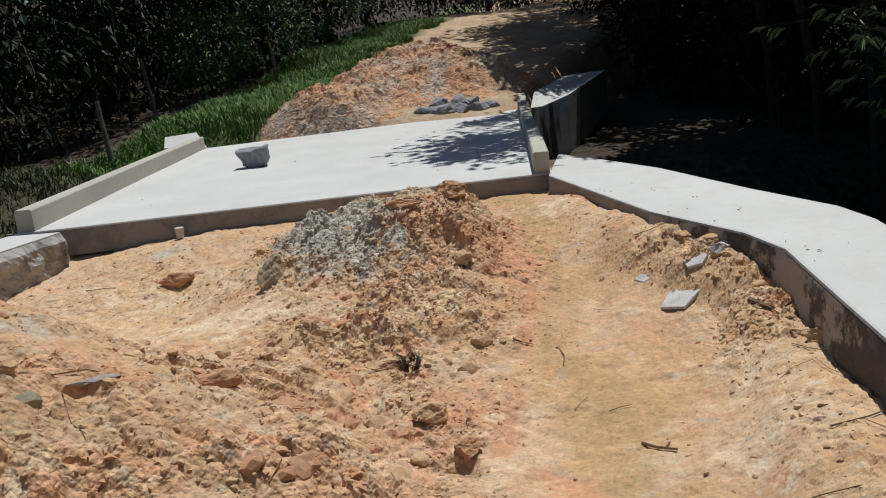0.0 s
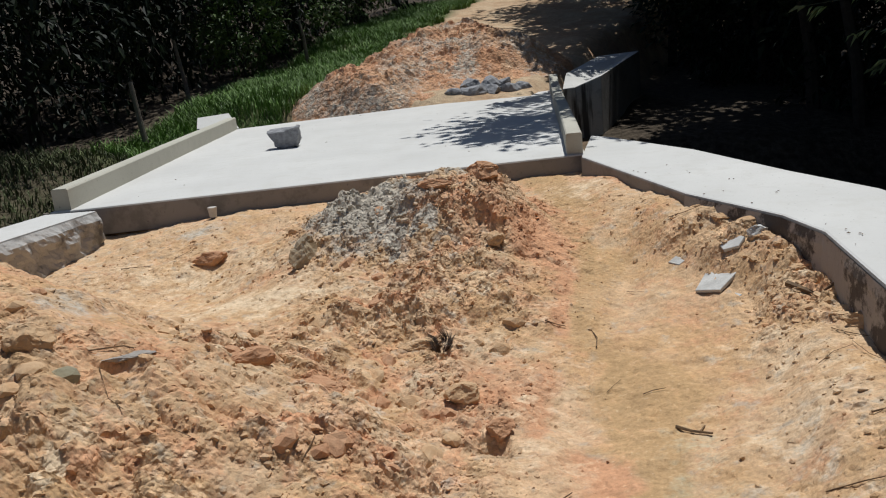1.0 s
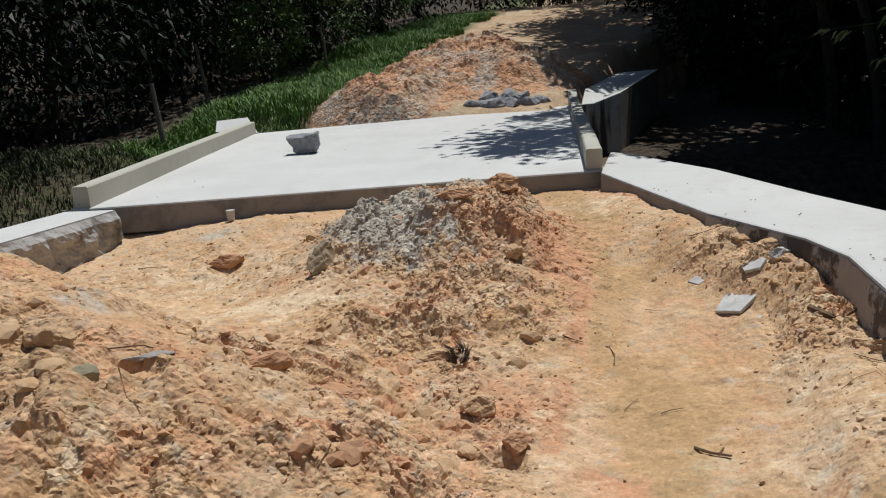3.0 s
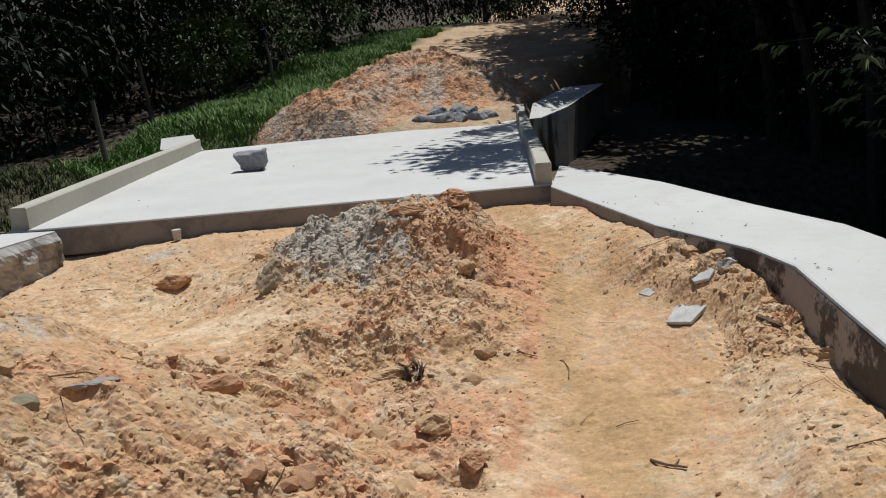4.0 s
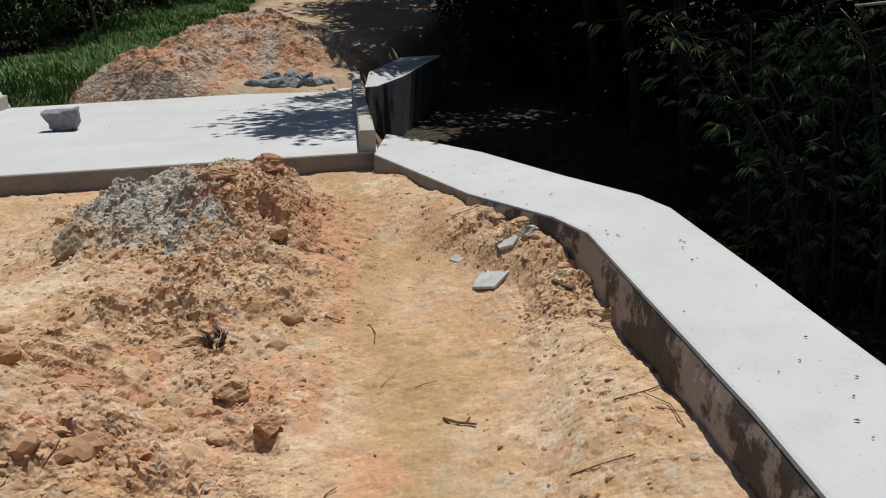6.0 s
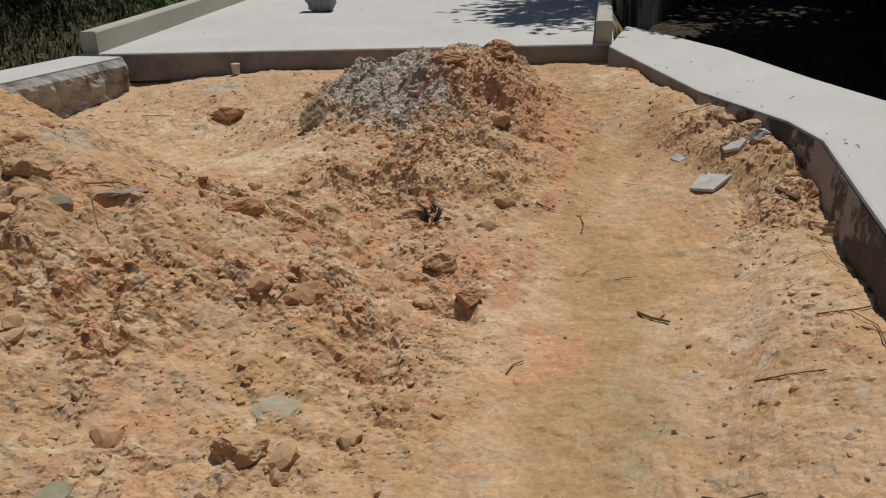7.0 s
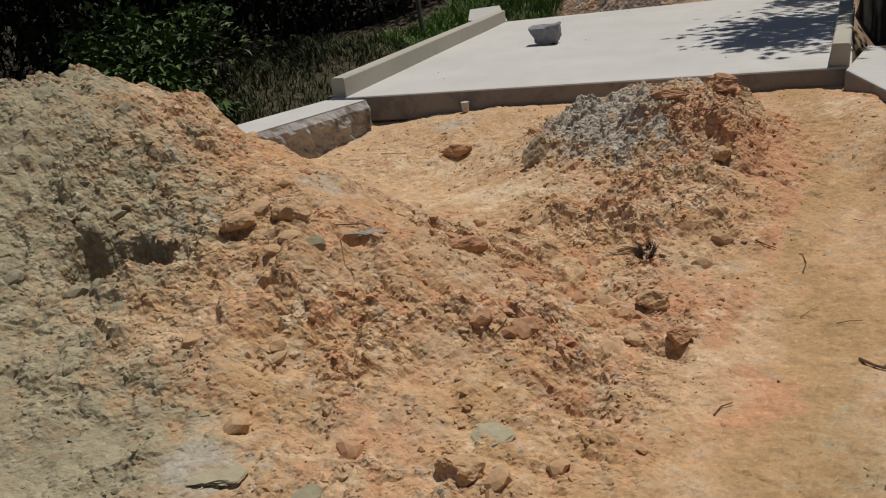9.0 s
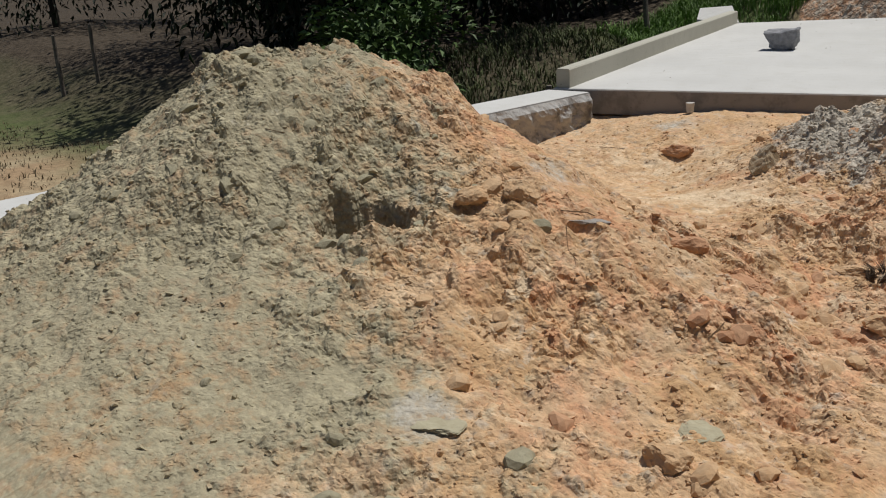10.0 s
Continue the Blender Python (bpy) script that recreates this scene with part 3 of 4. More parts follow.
def kerb(p, q, width, h0, h1, end_rise):
    bm = bmesh.new()
    p, q = Vector((*p, 0)), Vector((*q, 0))
    d = (q - p).normalized()
    s = Vector((-d.y, d.x, 0)) * width
    L = (q - p).length
    n = 24
    rows = []
    for i in range(n + 1):
        t = i / n
        o = p + d * (L * t)
        h = h0 + (h1 - h0) * t + (end_rise if t > 0.955 else 0)
        w = 0.004 * math.sin(9 * t) + 0.003 * noise.noise((7 * t, width, 1))
        rows.append([bm.verts.new(o + s * a + Vector((w, 0, z))) for a, z in ((0, -0.002), (0, h - 0.012), (0.08, h), (0.92, h), (1, h - 0.012), (1, -0.002))])
    for r0, r1 in zip(rows, rows[1:]):
        for i in range(6):
            bm.faces.new((r0[i], r0[(i + 1) % 6], r1[(i + 1) % 6], r1[i]))
    bm.faces.new(rows[0])
    bm.faces.new(rows[-1][::-1])
    return bm


bridge_part("kerb", kerb((-3.70, 5.79), (-4.83, 11.22), 0.13, 0.17, 0.17, 0), M_KERB, "beige smooth-formed concrete kerb")
bridge_part("kerb", kerb((0.20, 6.91), (-0.43, 13.4), 0.13, 0.17, 0.17, 0.08), M_KERB, "grey concrete kerb dappled by tree shade")
# upstand at the far end of the kerb
bm = bmesh.new()
prism(bm, [(-4.80, 11.22, 0.012), (-5.16, 11.70, 0.20), (-5.52, 11.42, 0.19), (-5.40, 11.12, 0.06)], -0.25, 0)
bmesh.ops.triangulate(bm, faces=bm.faces)
bridge_part("end_block", bm, M_DECK, "white concrete end block")


def wing(name, inner, outer, label, bottom=-2.4):
    ob = base(name, (*inner[0], bottom), label, "retaining wall")
    bm = bmesh.new()
    prism(bm, [(x, y, 0.0) for x, y in inner] + [(x, y, 0.0) for x, y in outer[::-1]], bottom, 0.015)
    bmesh.ops.translate(bm, verts=bm.verts, vec=-Vector(ob.location))
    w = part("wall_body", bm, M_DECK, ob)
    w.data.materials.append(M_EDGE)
    # upright faces are coloured darker than the top to stand for shade
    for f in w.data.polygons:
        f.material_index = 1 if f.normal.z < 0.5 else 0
    return ob


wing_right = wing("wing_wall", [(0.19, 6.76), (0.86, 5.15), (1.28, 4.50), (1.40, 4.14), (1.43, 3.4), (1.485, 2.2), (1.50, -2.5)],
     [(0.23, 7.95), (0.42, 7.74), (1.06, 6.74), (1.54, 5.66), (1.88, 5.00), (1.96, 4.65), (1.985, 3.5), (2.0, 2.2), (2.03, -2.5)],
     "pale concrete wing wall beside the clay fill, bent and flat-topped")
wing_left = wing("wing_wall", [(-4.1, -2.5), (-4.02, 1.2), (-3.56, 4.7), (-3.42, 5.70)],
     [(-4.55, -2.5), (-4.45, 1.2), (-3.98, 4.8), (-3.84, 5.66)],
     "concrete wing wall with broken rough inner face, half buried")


def rough_face(ob, a, b, top, low, amount, size, label, k, material):
    """A coarse cast face standing proud of the wall between two plan points."""
    L = math.hypot(b[0] - a[0], b[1] - a[1])
    n, m = max(4, int(L / 0.025)), max(4, int((top - low) / 0.025))
    d = Vector(((b[0] - a[0]) / L, (b[1] - a[1]) / L, 0))
    out = Vector((-d.y, d.x, 0))
    bm = bmesh.new()
    rows = []
    for j in range(m + 1):
        row = []
        for i in range(n + 1):
            p = Vector((*a, 0)) + d * (L * i / n) + Vector((0, 0, low + (top - low) * j / m))
            q = p / size + Vector((k, 0, 0))
            h = 0.5 * noise.noise(q) + 0.35 * noise.noise(q * 2.3) + 0.2 * noise.noise(q * 5)
            edge = min(1.0, (m - j) / 2)
            row.append(bm.verts.new(p + out * (0.006 + amount * max(0.0, h + 0.45) * edge) - Vector(ob.location)))
        rows.append(row)
    for r0, r1 in zip(rows, rows[1:]):
        for i in range(n):
            bm.faces.new((r0[i], r0[i + 1], r1[i + 1], r1[i]))
    part("rough_face", bm, material, ob, label)


rough_face(wing_left, (-3.56, 4.7), (-3.75, 3.3), -0.012, -0.6, 0.07, 0.16, "hacked rough grey concrete face", 3, M_ROUGH)
rough_face(wing_left, (-3.42, 5.69), (-3.56, 4.7), -0.012, -0.6, 0.07, 0.16, "hacked rough grey concrete face", 3, M_ROUGH)
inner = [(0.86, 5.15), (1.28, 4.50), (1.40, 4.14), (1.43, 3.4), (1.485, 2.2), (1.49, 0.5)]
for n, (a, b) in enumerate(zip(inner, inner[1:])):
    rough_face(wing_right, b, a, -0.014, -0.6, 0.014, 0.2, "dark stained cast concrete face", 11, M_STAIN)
# abutments under the slab
for name, pts in (("abutment", [(-3.75, 5.95), (0.12, 7.05), (0.04, 7.6), (-3.86, 6.5)]),
                  ("abutment", [(-4.86, 10.8), (-0.36, 12.9), (-0.42, 13.5), (-4.96, 11.15)])):
    ob = base(name, (*pts[0], -2.4), "rough concrete bridge abutment in a shade-dark tone", "abutment")
    bm = bmesh.new()
    prism(bm, [(x, y, -0.225) for x, y in pts], -2.4, 0)
    bmesh.ops.translate(bm, verts=bm.verts, vec=-Vector(ob.location))
    # same shade-darkened concrete as the slab sides
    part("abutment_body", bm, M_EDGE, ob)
far = base("far_wing_wall", (0.2, 13.6, -2.4), "streaked concrete wing wall across the stream, shaded side painted dark", "retaining wall")
bm = bmesh.new()
prism(bm, [(-0.36, 13.42, 0.01), (-0.17, 13.40, 0.02), (0.23, 13.6, 0.153), (0.92, 17.5, 0.31), (0.13, 16.8, 0.31), (-0.34, 14.2, 0.2)], -2.4, 0.012)
bmesh.ops.translate(bm, verts=bm.verts, vec=-Vector(far.location))
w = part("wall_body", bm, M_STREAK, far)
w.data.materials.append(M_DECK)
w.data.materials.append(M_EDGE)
# streaks on the front; the +x side is darkened to paint its shadow
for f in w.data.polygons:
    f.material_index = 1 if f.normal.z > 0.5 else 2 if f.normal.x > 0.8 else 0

# granite block on the deck
bm = bmesh.new()
bmesh.ops.create_cube(bm, size=1.0)
bmesh.ops.subdivide_edges(bm, edges=bm.edges, cuts=5, use_grid_fill=True)
for v in bm.verts:
    t = v.co.z + 0.5
    w = 0.62 + 0.38 * t
    v.co = Vector((v.co.x * 0.34 * w - 0.03 * t, v.co.y * 0.22 * (0.8 + 0.2 * t), 0.21 * t + 0.03 * t * (v.co.x - 0.3)))
    v.co += noise.noise_vector(v.co * 9) * 0.022 + noise.noise_vector(v.co * 30) * 0.006
bmesh.ops.bevel(bm, geom=[e for e in bm.edges if e.calc_face_angle(0) > 0.9], offset=0.012, segments=1, affect="EDGES")
block = part("granite_block", bm, M_STONE)
block.location, block.rotation_euler = (-3.05, 8.72, 0.006), (0, 0, radians(14))
tagged(block, "rough grey granite block resting on the white deck", "stone block")

# far heap beyond the bridge
bxs, bys = np.arange(-6.2, 0.2, 0.024), np.arange(11.6, 20, 0.03)
X, Y, F = grid(bxs, bys)
H = 0.74 * bell(X, Y, -2.6, 15.9, 1.45, 1.9, 8, 2.8) + 0.34 * bell(X, Y, -3.9, 14.0, 0.8, 1.7, 10) + 0.26 * bell(X, Y, -1.2, 15.2, 0.7, 0.9) + 0.20 * bell(X, Y, -3.2, 13.5, 1.0, 0.8, 10)
wx, wy = X + 0.05 * fbm(X, Y, 0.2, 3, 190), Y + 0.05 * fbm(X, Y, 0.2, 3, 195)
D1, T1 = chunks(wx, wy, 0.42, 111, 0.3, 0.22)
D2, T2 = chunks(wx, wy, 0.18, 131, 0.45, 0.34)
D3, T3 = chunks(wx, wy, 0.09, 141, 0.5, 0.42)
Z = land(X, Y) + H - 0.12 + np.clip(H * 3, 0, 1) * (0.08 * fbm(X, Y, 0.8, 4, 100) + D1 + D2 + D3 + 0.06 * billow(wx, wy, 0.3, 121, 4))
HEAP = (bxs, bys, Z.reshape(len(bys), len(bxs)))
keep = (H[F].mean(1) > 0.06)
used, back = np.unique(F[keep], return_inverse=True)
me = mesh_np("earth_mound", np.stack([X, Y, Z], -1)[used], back.reshape(-1, 4), False)
me.attributes.new("crumb", "FLOAT", "POINT").data.foreach_set("value", np.ones(len(used), np.float32))
soil_paint(me, [s[used] for s in (0 * X, 0.74 + 0.3 * vnoise(X, Y) + 0.2 * (T2 < 0.25), 0.04 + 0.1 * vnoise(X / 0.5, Y / 0.5, 4) + 0.3 * (T2 > 0.8), 0.34 + 0.25 * vnoise(X / 0.4, Y / 0.4, 6))])
tagged(part("earth_mound", me, M_SOIL), "pinkish clay spoil heap at the end of the bridge", "soil heap")

# ---------------------------------------------------------------- plants
def leaves_mesh(name, at, ways, ups, size, width=0.45, droop=0.15):
    """Many leaves, each a folded diamond: at (n, 3), ways along the leaf, ups across."""
    n = len(at)
    size = np.broadcast_to(size, (n,))[:, None]
    ways = ways / np.linalg.norm(ways, axis=1, keepdims=True)
    side = np.cross(ways, ups)
    side /= np.linalg.norm(side, axis=1, keepdims=True) + 1e-9
    up = np.cross(side, ways)
    a = at
    b = at + size * (0.45 * ways + 0.5 * width * side + 0.10 * up)
    c = at + size * (ways - droop * np.array((0, 0, 1.0)))
    d = at + size * (0.45 * ways - 0.5 * width * side + 0.10 * up)
    v = np.stack([a, b, c, d], 1).reshape(-1, 3)
    i = np.arange(n)[:, None] * 4
    f = np.concatenate([i + (0, 1, 2), i + (0, 2, 3)], 0)
    return mesh_np(name, v, f)


def crown_points(r, n, centre, radii, clumps, spread):
    """Points in uneven clumps inside an ellipsoid."""
    c = r.normal(size=(clumps, 3))
    c /= np.linalg.norm(c, axis=1, keepdims=True)
    c *= r.uniform(0.35, 1.0, (clumps, 1)) ** 0.5
    w = r.integers(0, clumps, n)
    p = c[w] + spread * r.normal(size=(n, 3)) * r.uniform(0.5, 1.2, (clumps, 1))[w]
    return p * np.array(radii) + np.array(centre), c * np.array(radii) + np.array(centre)


def tree(k, x, y, z, height, radii, leaf, count, material, label, trunk=0.12, name="tree", low=0.25, clumps=40, shift=(0, 0)):
    r = np.random.default_rng(k)
    ob = base(name, (x, y, z), label, name.replace("_", " "))
    centre = (shift[0], shift[1], height * (0.5 + low / 2))
    pts, cl = crown_points(r, count, centre, radii, clumps, 0.2)
    pts = pts[(pts[:, 2] > 0.02) & ((((pts - np.array(centre)) / np.array(radii)) ** 2).sum(1) < 1.5)]
    ways = pts - np.array(centre) + r.normal(size=pts.shape) * np.array(radii) * 0.8
    ups = np.array((0, 0, 1.0)) + 0.5 * r.normal(size=pts.shape)
    part("crown", leaves_mesh("crown", pts, ways, ups, leaf * r.uniform(0.6, 1.3, len(pts))), material, ob)
    bm = bmesh.new()
    top = height * (0.55 + low / 2)
    bend = r.normal(size=2) * 0.06 * height + np.array(shift)
    line = [(bend[0] * t * t, bend[1] * t * t, top * t - 0.1) for t in np.linspace(0, 1, 7)]
    tube(bm, line, [trunk * (1 - 0.7 * t) for t in np.linspace(0, 1, 7)], 7)
    part("trunk", bm, M_BARK, ob)
    for c in cl[: min(7, clumps)]:
        bm = bmesh.new()
        s = line[int(r.integers(2, 6))]
        m = lerp(s, tuple(c), 0.5)
        tube(bm, [s, (m[0], m[1], m[2] + 0.05 * height), tuple(c)], [trunk * 0.4, trunk * 0.25, trunk * 0.08], 5)
        part("limb", bm, M_BARK, ob)
    return ob


def fill_at(x, y):
    """Height of the lumpy fill."""
    i, j = np.clip(np.searchsorted(FINE[1], y), 0, len(FINE[1]) - 1), np.clip(np.searchsorted(FINE[0], x), 0, len(FINE[0]) - 1)
    return FINE[2][i, j]


def ground_at(x, y):
    return float(near_land(np.array([float(x)]), np.array([float(y)]))[0])


# dark woodland beyond the left bank and the stream
k = 100
for x, y, h, rad in ((-9.6, 10.5, 6, 2.4), (-9.9, 13.5, 7, 2.6), (-9.7, 17, 7, 2.6), (-9.4, 20.5, 7, 2.6), (-8.8, 24.5, 7, 2.6), (-8.2, 29, 8, 2.9),
                     (-13, 9.5, 7, 3), (-14, 14, 8, 3.4), (-13.5, 19, 8, 3.2), (-12.5, 24, 8, 3.2), (-12, 30, 9, 3.6), (-17.5, 12, 9, 3.8), (-8, 34, 9, 3.4),
                     (-24, 16, 9, 4), (-29, 11, 9, 4), (-31, 6, 9, 4), (-20, 20, 9, 4), (-33, 1, 9, 4), (-4, 42, 9, 4), (2, 44, 9, 4)):
    k += 1
    tree(k, x, y, ground_at(x, y) - 0.1, h, (rad, rad, h * 0.5), 0.2, 6500, M_LEAF, "dense woodland broadleaf tree darkened for deep shade", 0.14, low=0.02, clumps=70)
for x, y, h, rad in ((-7.9, 18.5, 1.9, 1.0), (-7.6, 21.5, 2.2, 1.1), (-7.0, 25, 2.3, 1.2), (-8.0, 7.6, 1.5, 1.1), (-7.6, 7.0, 1.2, 0.9)):
    k += 1
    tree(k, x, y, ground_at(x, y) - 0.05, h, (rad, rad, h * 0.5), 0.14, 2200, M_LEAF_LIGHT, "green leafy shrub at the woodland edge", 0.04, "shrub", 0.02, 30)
# added tree: its dark crown stands in for black shade behind the mound
tree(93, -10.4, 8.2, ground_at(-10.4, 8.2) - 0.1, 5, (2.0, 2.0, 2.5), 0.2, 6500, M_LEAF, "dense woodland broadleaf tree darkened for deep shade", 0.14, low=0.02, clumps=70)
# tall trees, crowns out of view, to shade the stream, deck end and road
for x, y, h, rad in ((4.6, 18.0, 9, 3.0), (1.9, 23.5, 9, 3.4), (1.6, 29.5, 10, 3.8), (2.6, 22.5, 9, 3.4), (2.2, 28, 10, 3.8), (8.4, 6.2, 8, 2.4), (6.5, 13.5, 9, 3.4),
                     (7.5, 19, 10, 4.0), (8.6, 8.0, 9, 3.6), (7, 26, 10, 4.2), (10.5, 13.5, 10, 4), (9, 2.5, 9, 3.4), (12, 20, 11, 4.6), (12.5, 7, 10, 4.2), (3, 35, 10, 4.4), (9, 34, 11, 5), (6.6, -2.5, 9, 3.4)):
    k += 1
    tree(k, x, y, ground_at(x, y) - 0.1, h, (rad, rad, h * 0.27), 0.36, 5000, M_LEAF, "tall tree with unseen crown shading the stream bank", 0.13, low=0.5, clumps=70)
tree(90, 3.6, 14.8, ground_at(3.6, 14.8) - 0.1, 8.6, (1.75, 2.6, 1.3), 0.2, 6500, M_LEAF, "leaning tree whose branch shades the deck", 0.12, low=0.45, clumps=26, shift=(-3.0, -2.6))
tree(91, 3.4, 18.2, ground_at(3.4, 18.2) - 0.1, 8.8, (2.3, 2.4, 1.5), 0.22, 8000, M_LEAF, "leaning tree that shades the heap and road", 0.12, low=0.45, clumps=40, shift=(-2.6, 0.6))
# two unseen trees added only to keep sun off the stream bank
tree(92, 4.4, 12.2, ground_at(4.4, 12.2) - 0.1, 8.4, (1.8, 2.9, 1.2), 0.24, 8000, M_LEAF, "unseen leaning tree added to shade the stream bank", 0.12, low=0.45, clumps=40, shift=(-1.2, 0.6))
tree(94, 4.0, 13.6, ground_at(4.0, 13.6) - 0.1, 8.2, (1.15, 2.3, 0.9), 0.24, 6000, M_LEAF, "unseen leaning tree added to shade the stream bank", 0.1, low=0.45, clumps=34, shift=(-1.9, -0.5))
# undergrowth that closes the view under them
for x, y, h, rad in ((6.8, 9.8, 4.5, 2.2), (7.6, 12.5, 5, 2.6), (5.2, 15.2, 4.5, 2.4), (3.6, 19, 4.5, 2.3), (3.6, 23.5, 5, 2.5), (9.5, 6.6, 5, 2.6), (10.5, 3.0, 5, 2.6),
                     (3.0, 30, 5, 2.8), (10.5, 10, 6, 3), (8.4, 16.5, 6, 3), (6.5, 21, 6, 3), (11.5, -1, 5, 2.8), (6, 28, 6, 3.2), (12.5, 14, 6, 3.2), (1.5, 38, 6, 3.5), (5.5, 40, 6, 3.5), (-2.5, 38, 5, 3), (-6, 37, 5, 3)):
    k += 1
    tree(k, x, y, ground_at(x, y) - 0.1, h, (rad, rad, h * 0.5), 0.2, 6500, M_LEAF, "dense thicket under the trees, darkened for deep shade", 0.06, "thicket", 0.02, 70)


# bank grass and rank weeds
def grass(name, k, n, area, length, material, label, keep=None, lean=0.95):
    r = np.random.default_rng(k)
    x, y = r.uniform(area[0], area[1], n), r.uniform(area[2], area[3], n)
    ok = (keep(x, y) if keep else np.full(n, True)) & (vnoise(x / 0.7, y / 0.7, k) > r.uniform(-1.2, 0.5, n))
    x, y = x[ok], y[ok]
    z = near_land(x, y) + 0.05 * fbm(x, y, 1.2, 3, 60) - 0.03
    n = len(x)
    a = r.uniform(0, 6.283, n)
    h = length * r.uniform(0.5, 1.25, n)
    w = 0.006 + 0.007 * r.random(n)
    tip = np.stack([np.cos(a), np.sin(a)], -1) * (lean * h * r.uniform(0.2, 1.0, n))[:, None]
    side = np.stack([-np.sin(a), np.cos(a)], -1) * w[:, None]
    o = np.stack([x, y], -1)
    v = np.stack([np.c_[o - side, z], np.c_[o + side, z], np.c_[o + side * 0.7 + 0.35 * tip, z + 0.65 * h], np.c_[o - side * 0.7 + 0.35 * tip, z + 0.65 * h], np.c_[o + tip, z + 0.95 * h]], 1).reshape(-1, 3)
    i = np.arange(n)[:, None] * 5
    f = np.concatenate([i + (0, 1, 2), i + (0, 2, 3), i + (3, 2, 4)], 0)
    return tagged(part(name, mesh_np(name, v, f), material), label, "grass", kind="stuff")


grass("bank_grass", 301, 110000, (-7.4, -4.4, 11, 32), 0.24, M_GRASS, "bright green grass on the stream bank", lambda x, y: (x < -4.75 + 0.5 * vnoise(x, y, 9)) & (x > -7.3) & (y > 11.3))
grass("field_grass", 302, 14000, (-22, -4.9, -2, 5), 0.09, M_DRYGRASS, "sparse olive and dry grass in the field", lambda x, y: x < -5.0)
grass("verge_weed", 303, 26000, (-8.5, -4.6, 4.5, 12), 0.15, M_WEED, "low olive weeds beside the bridge", lambda x, y: y < 11.5)


# fence posts
def fence_post(x, y, h, k, lean=(0.0, 0.0)):
    bm = bmesh.new()
    r = random.Random(k)
    line = [(lean[0] * t * h + 0.012 * r.gauss(0, 1), lean[1] * t * h, h * t - 0.2 * (t == 0)) for t in (0, 0.3, 0.65, 1)]
    tube(bm, line, [0.05, 0.046, 0.04, 0.036], 8)
    ob = part("fence_post", bm, M_POST)
    ob.location = (x, y, ground_at(x, y))
    return tagged(ob, "weathered grey wooden fence post leaning in the grass", "fence post", "fence posts on the bank")


for n, (x, y, h, lx) in enumerate(((-7.0, 12.4, 1.05, -0.12), (-8.1, 16.0, 1.2, -0.1), (-5.9, 8.2, 0.9, 0.05), (-17.0, 6.3, 1.2, 0.0), (-16.6, 6.9, 1.2, 0.03), (-6.9, 20.0, 1.1, -0.1))):
    fence_post(x, y, h, n, (lx, 0.03))


# ---------------------------------------------------------------- loose earth
def litter_mesh(name, k, n, smallest, largest, pick, steep=2.2, flat=0.75):
    """Many broken crumbs of clay lying on the fill, coloured as the earth under them."""
    r = np.random.default_rng(k)
    bm = bmesh.new()
    bmesh.ops.create_icosphere(bm, subdivisions=1, radius=1.0)
    bm.verts.ensure_lookup_table()
    unit = np.array([v.co[:] for v in bm.verts])
    tri = np.array([[v.index for v in f.verts] for f in bm.faces])
    bm.free()
    x, y = r.uniform(-4.0, 1.6, n), r.uniform(0.5, 6.9, n)
    i = np.clip(np.searchsorted(FINE[1], y), 0, len(FINE[1]) - 1)
    j = np.clip(np.searchsorted(FINE[0], x), 0, len(FINE[0]) - 1)
    ok = (FINE[3][i, j] * pick(x, y) > r.random(n)) & (x < wing_line(y) - 0.02) & (x > np.interp(y, (1.2, 4.7, 5.7, 7), (-4.0, -3.54, -3.4, -3.2))) & (y < 5.75 + 0.29 * (x + 3.7))
    x, y, i, j = x[ok], y[ok], i[ok], j[ok]
    n = len(x)
    size = smallest * (largest / smallest) ** (r.random(n) ** steep)
    stretch = r.uniform(0.65, 1.35, (n, 1, 3)) * np.array((1, 1, flat))
    jag = 1 + 0.28 * r.normal(size=(n, len(unit), 1))
    v = unit[None] * jag * stretch * size[:, None, None]
    a = r.uniform(0, 6.283, n)[:, None]
    b = r.normal(0, 0.5, n)[:, None]
    vx, vz = v[..., 0] * np.cos(b) - v[..., 2] * np.sin(b), v[..., 0] * np.sin(b) + v[..., 2] * np.cos(b)
    vx, vy = vx * np.cos(a) - v[..., 1] * np.sin(a), vx * np.sin(a) + v[..., 1] * np.cos(a)
    z = FINE[2][i, j] - 0.3 * size
    verts = np.stack([vx + x[:, None], vy + y[:, None], vz + z[:, None]], -1).reshape(-1, 3)
    faces = (np.arange(n)[:, None, None] * len(unit) + tri[None]).reshape(-1, 3)
    me = mesh_np(name, verts, faces)
    soil_paint(me, [np.repeat(q[i, j], len(unit)) for q in FINE[4]])
    return me


rough_pick = lambda x, y: 0.3 + 0.6 * (vnoise(x / 0.25, y / 0.25, 5) > -0.05)
tagged(part("clay_crumbs", litter_mesh("clay_crumbs", 401, 56000, 0.004, 0.018, rough_pick, 1.8), M_SOIL), "loose crumbs of broken ochre clay", "soil crumbs", kind="stuff")
pile_pick = lambda x, y: np.clip(1.3 * bell(x, y, -0.85, 5.2, 0.75, 0.75, 0, 4), 0, 1)
tagged(part("gravel_rubble", litter_mesh("gravel_rubble", 403, 16000, 0.004, 0.024, pile_pick, 1.6), M_SOIL), "grey gravel and mortar crumbs on the heap", "gravel", kind="stuff")
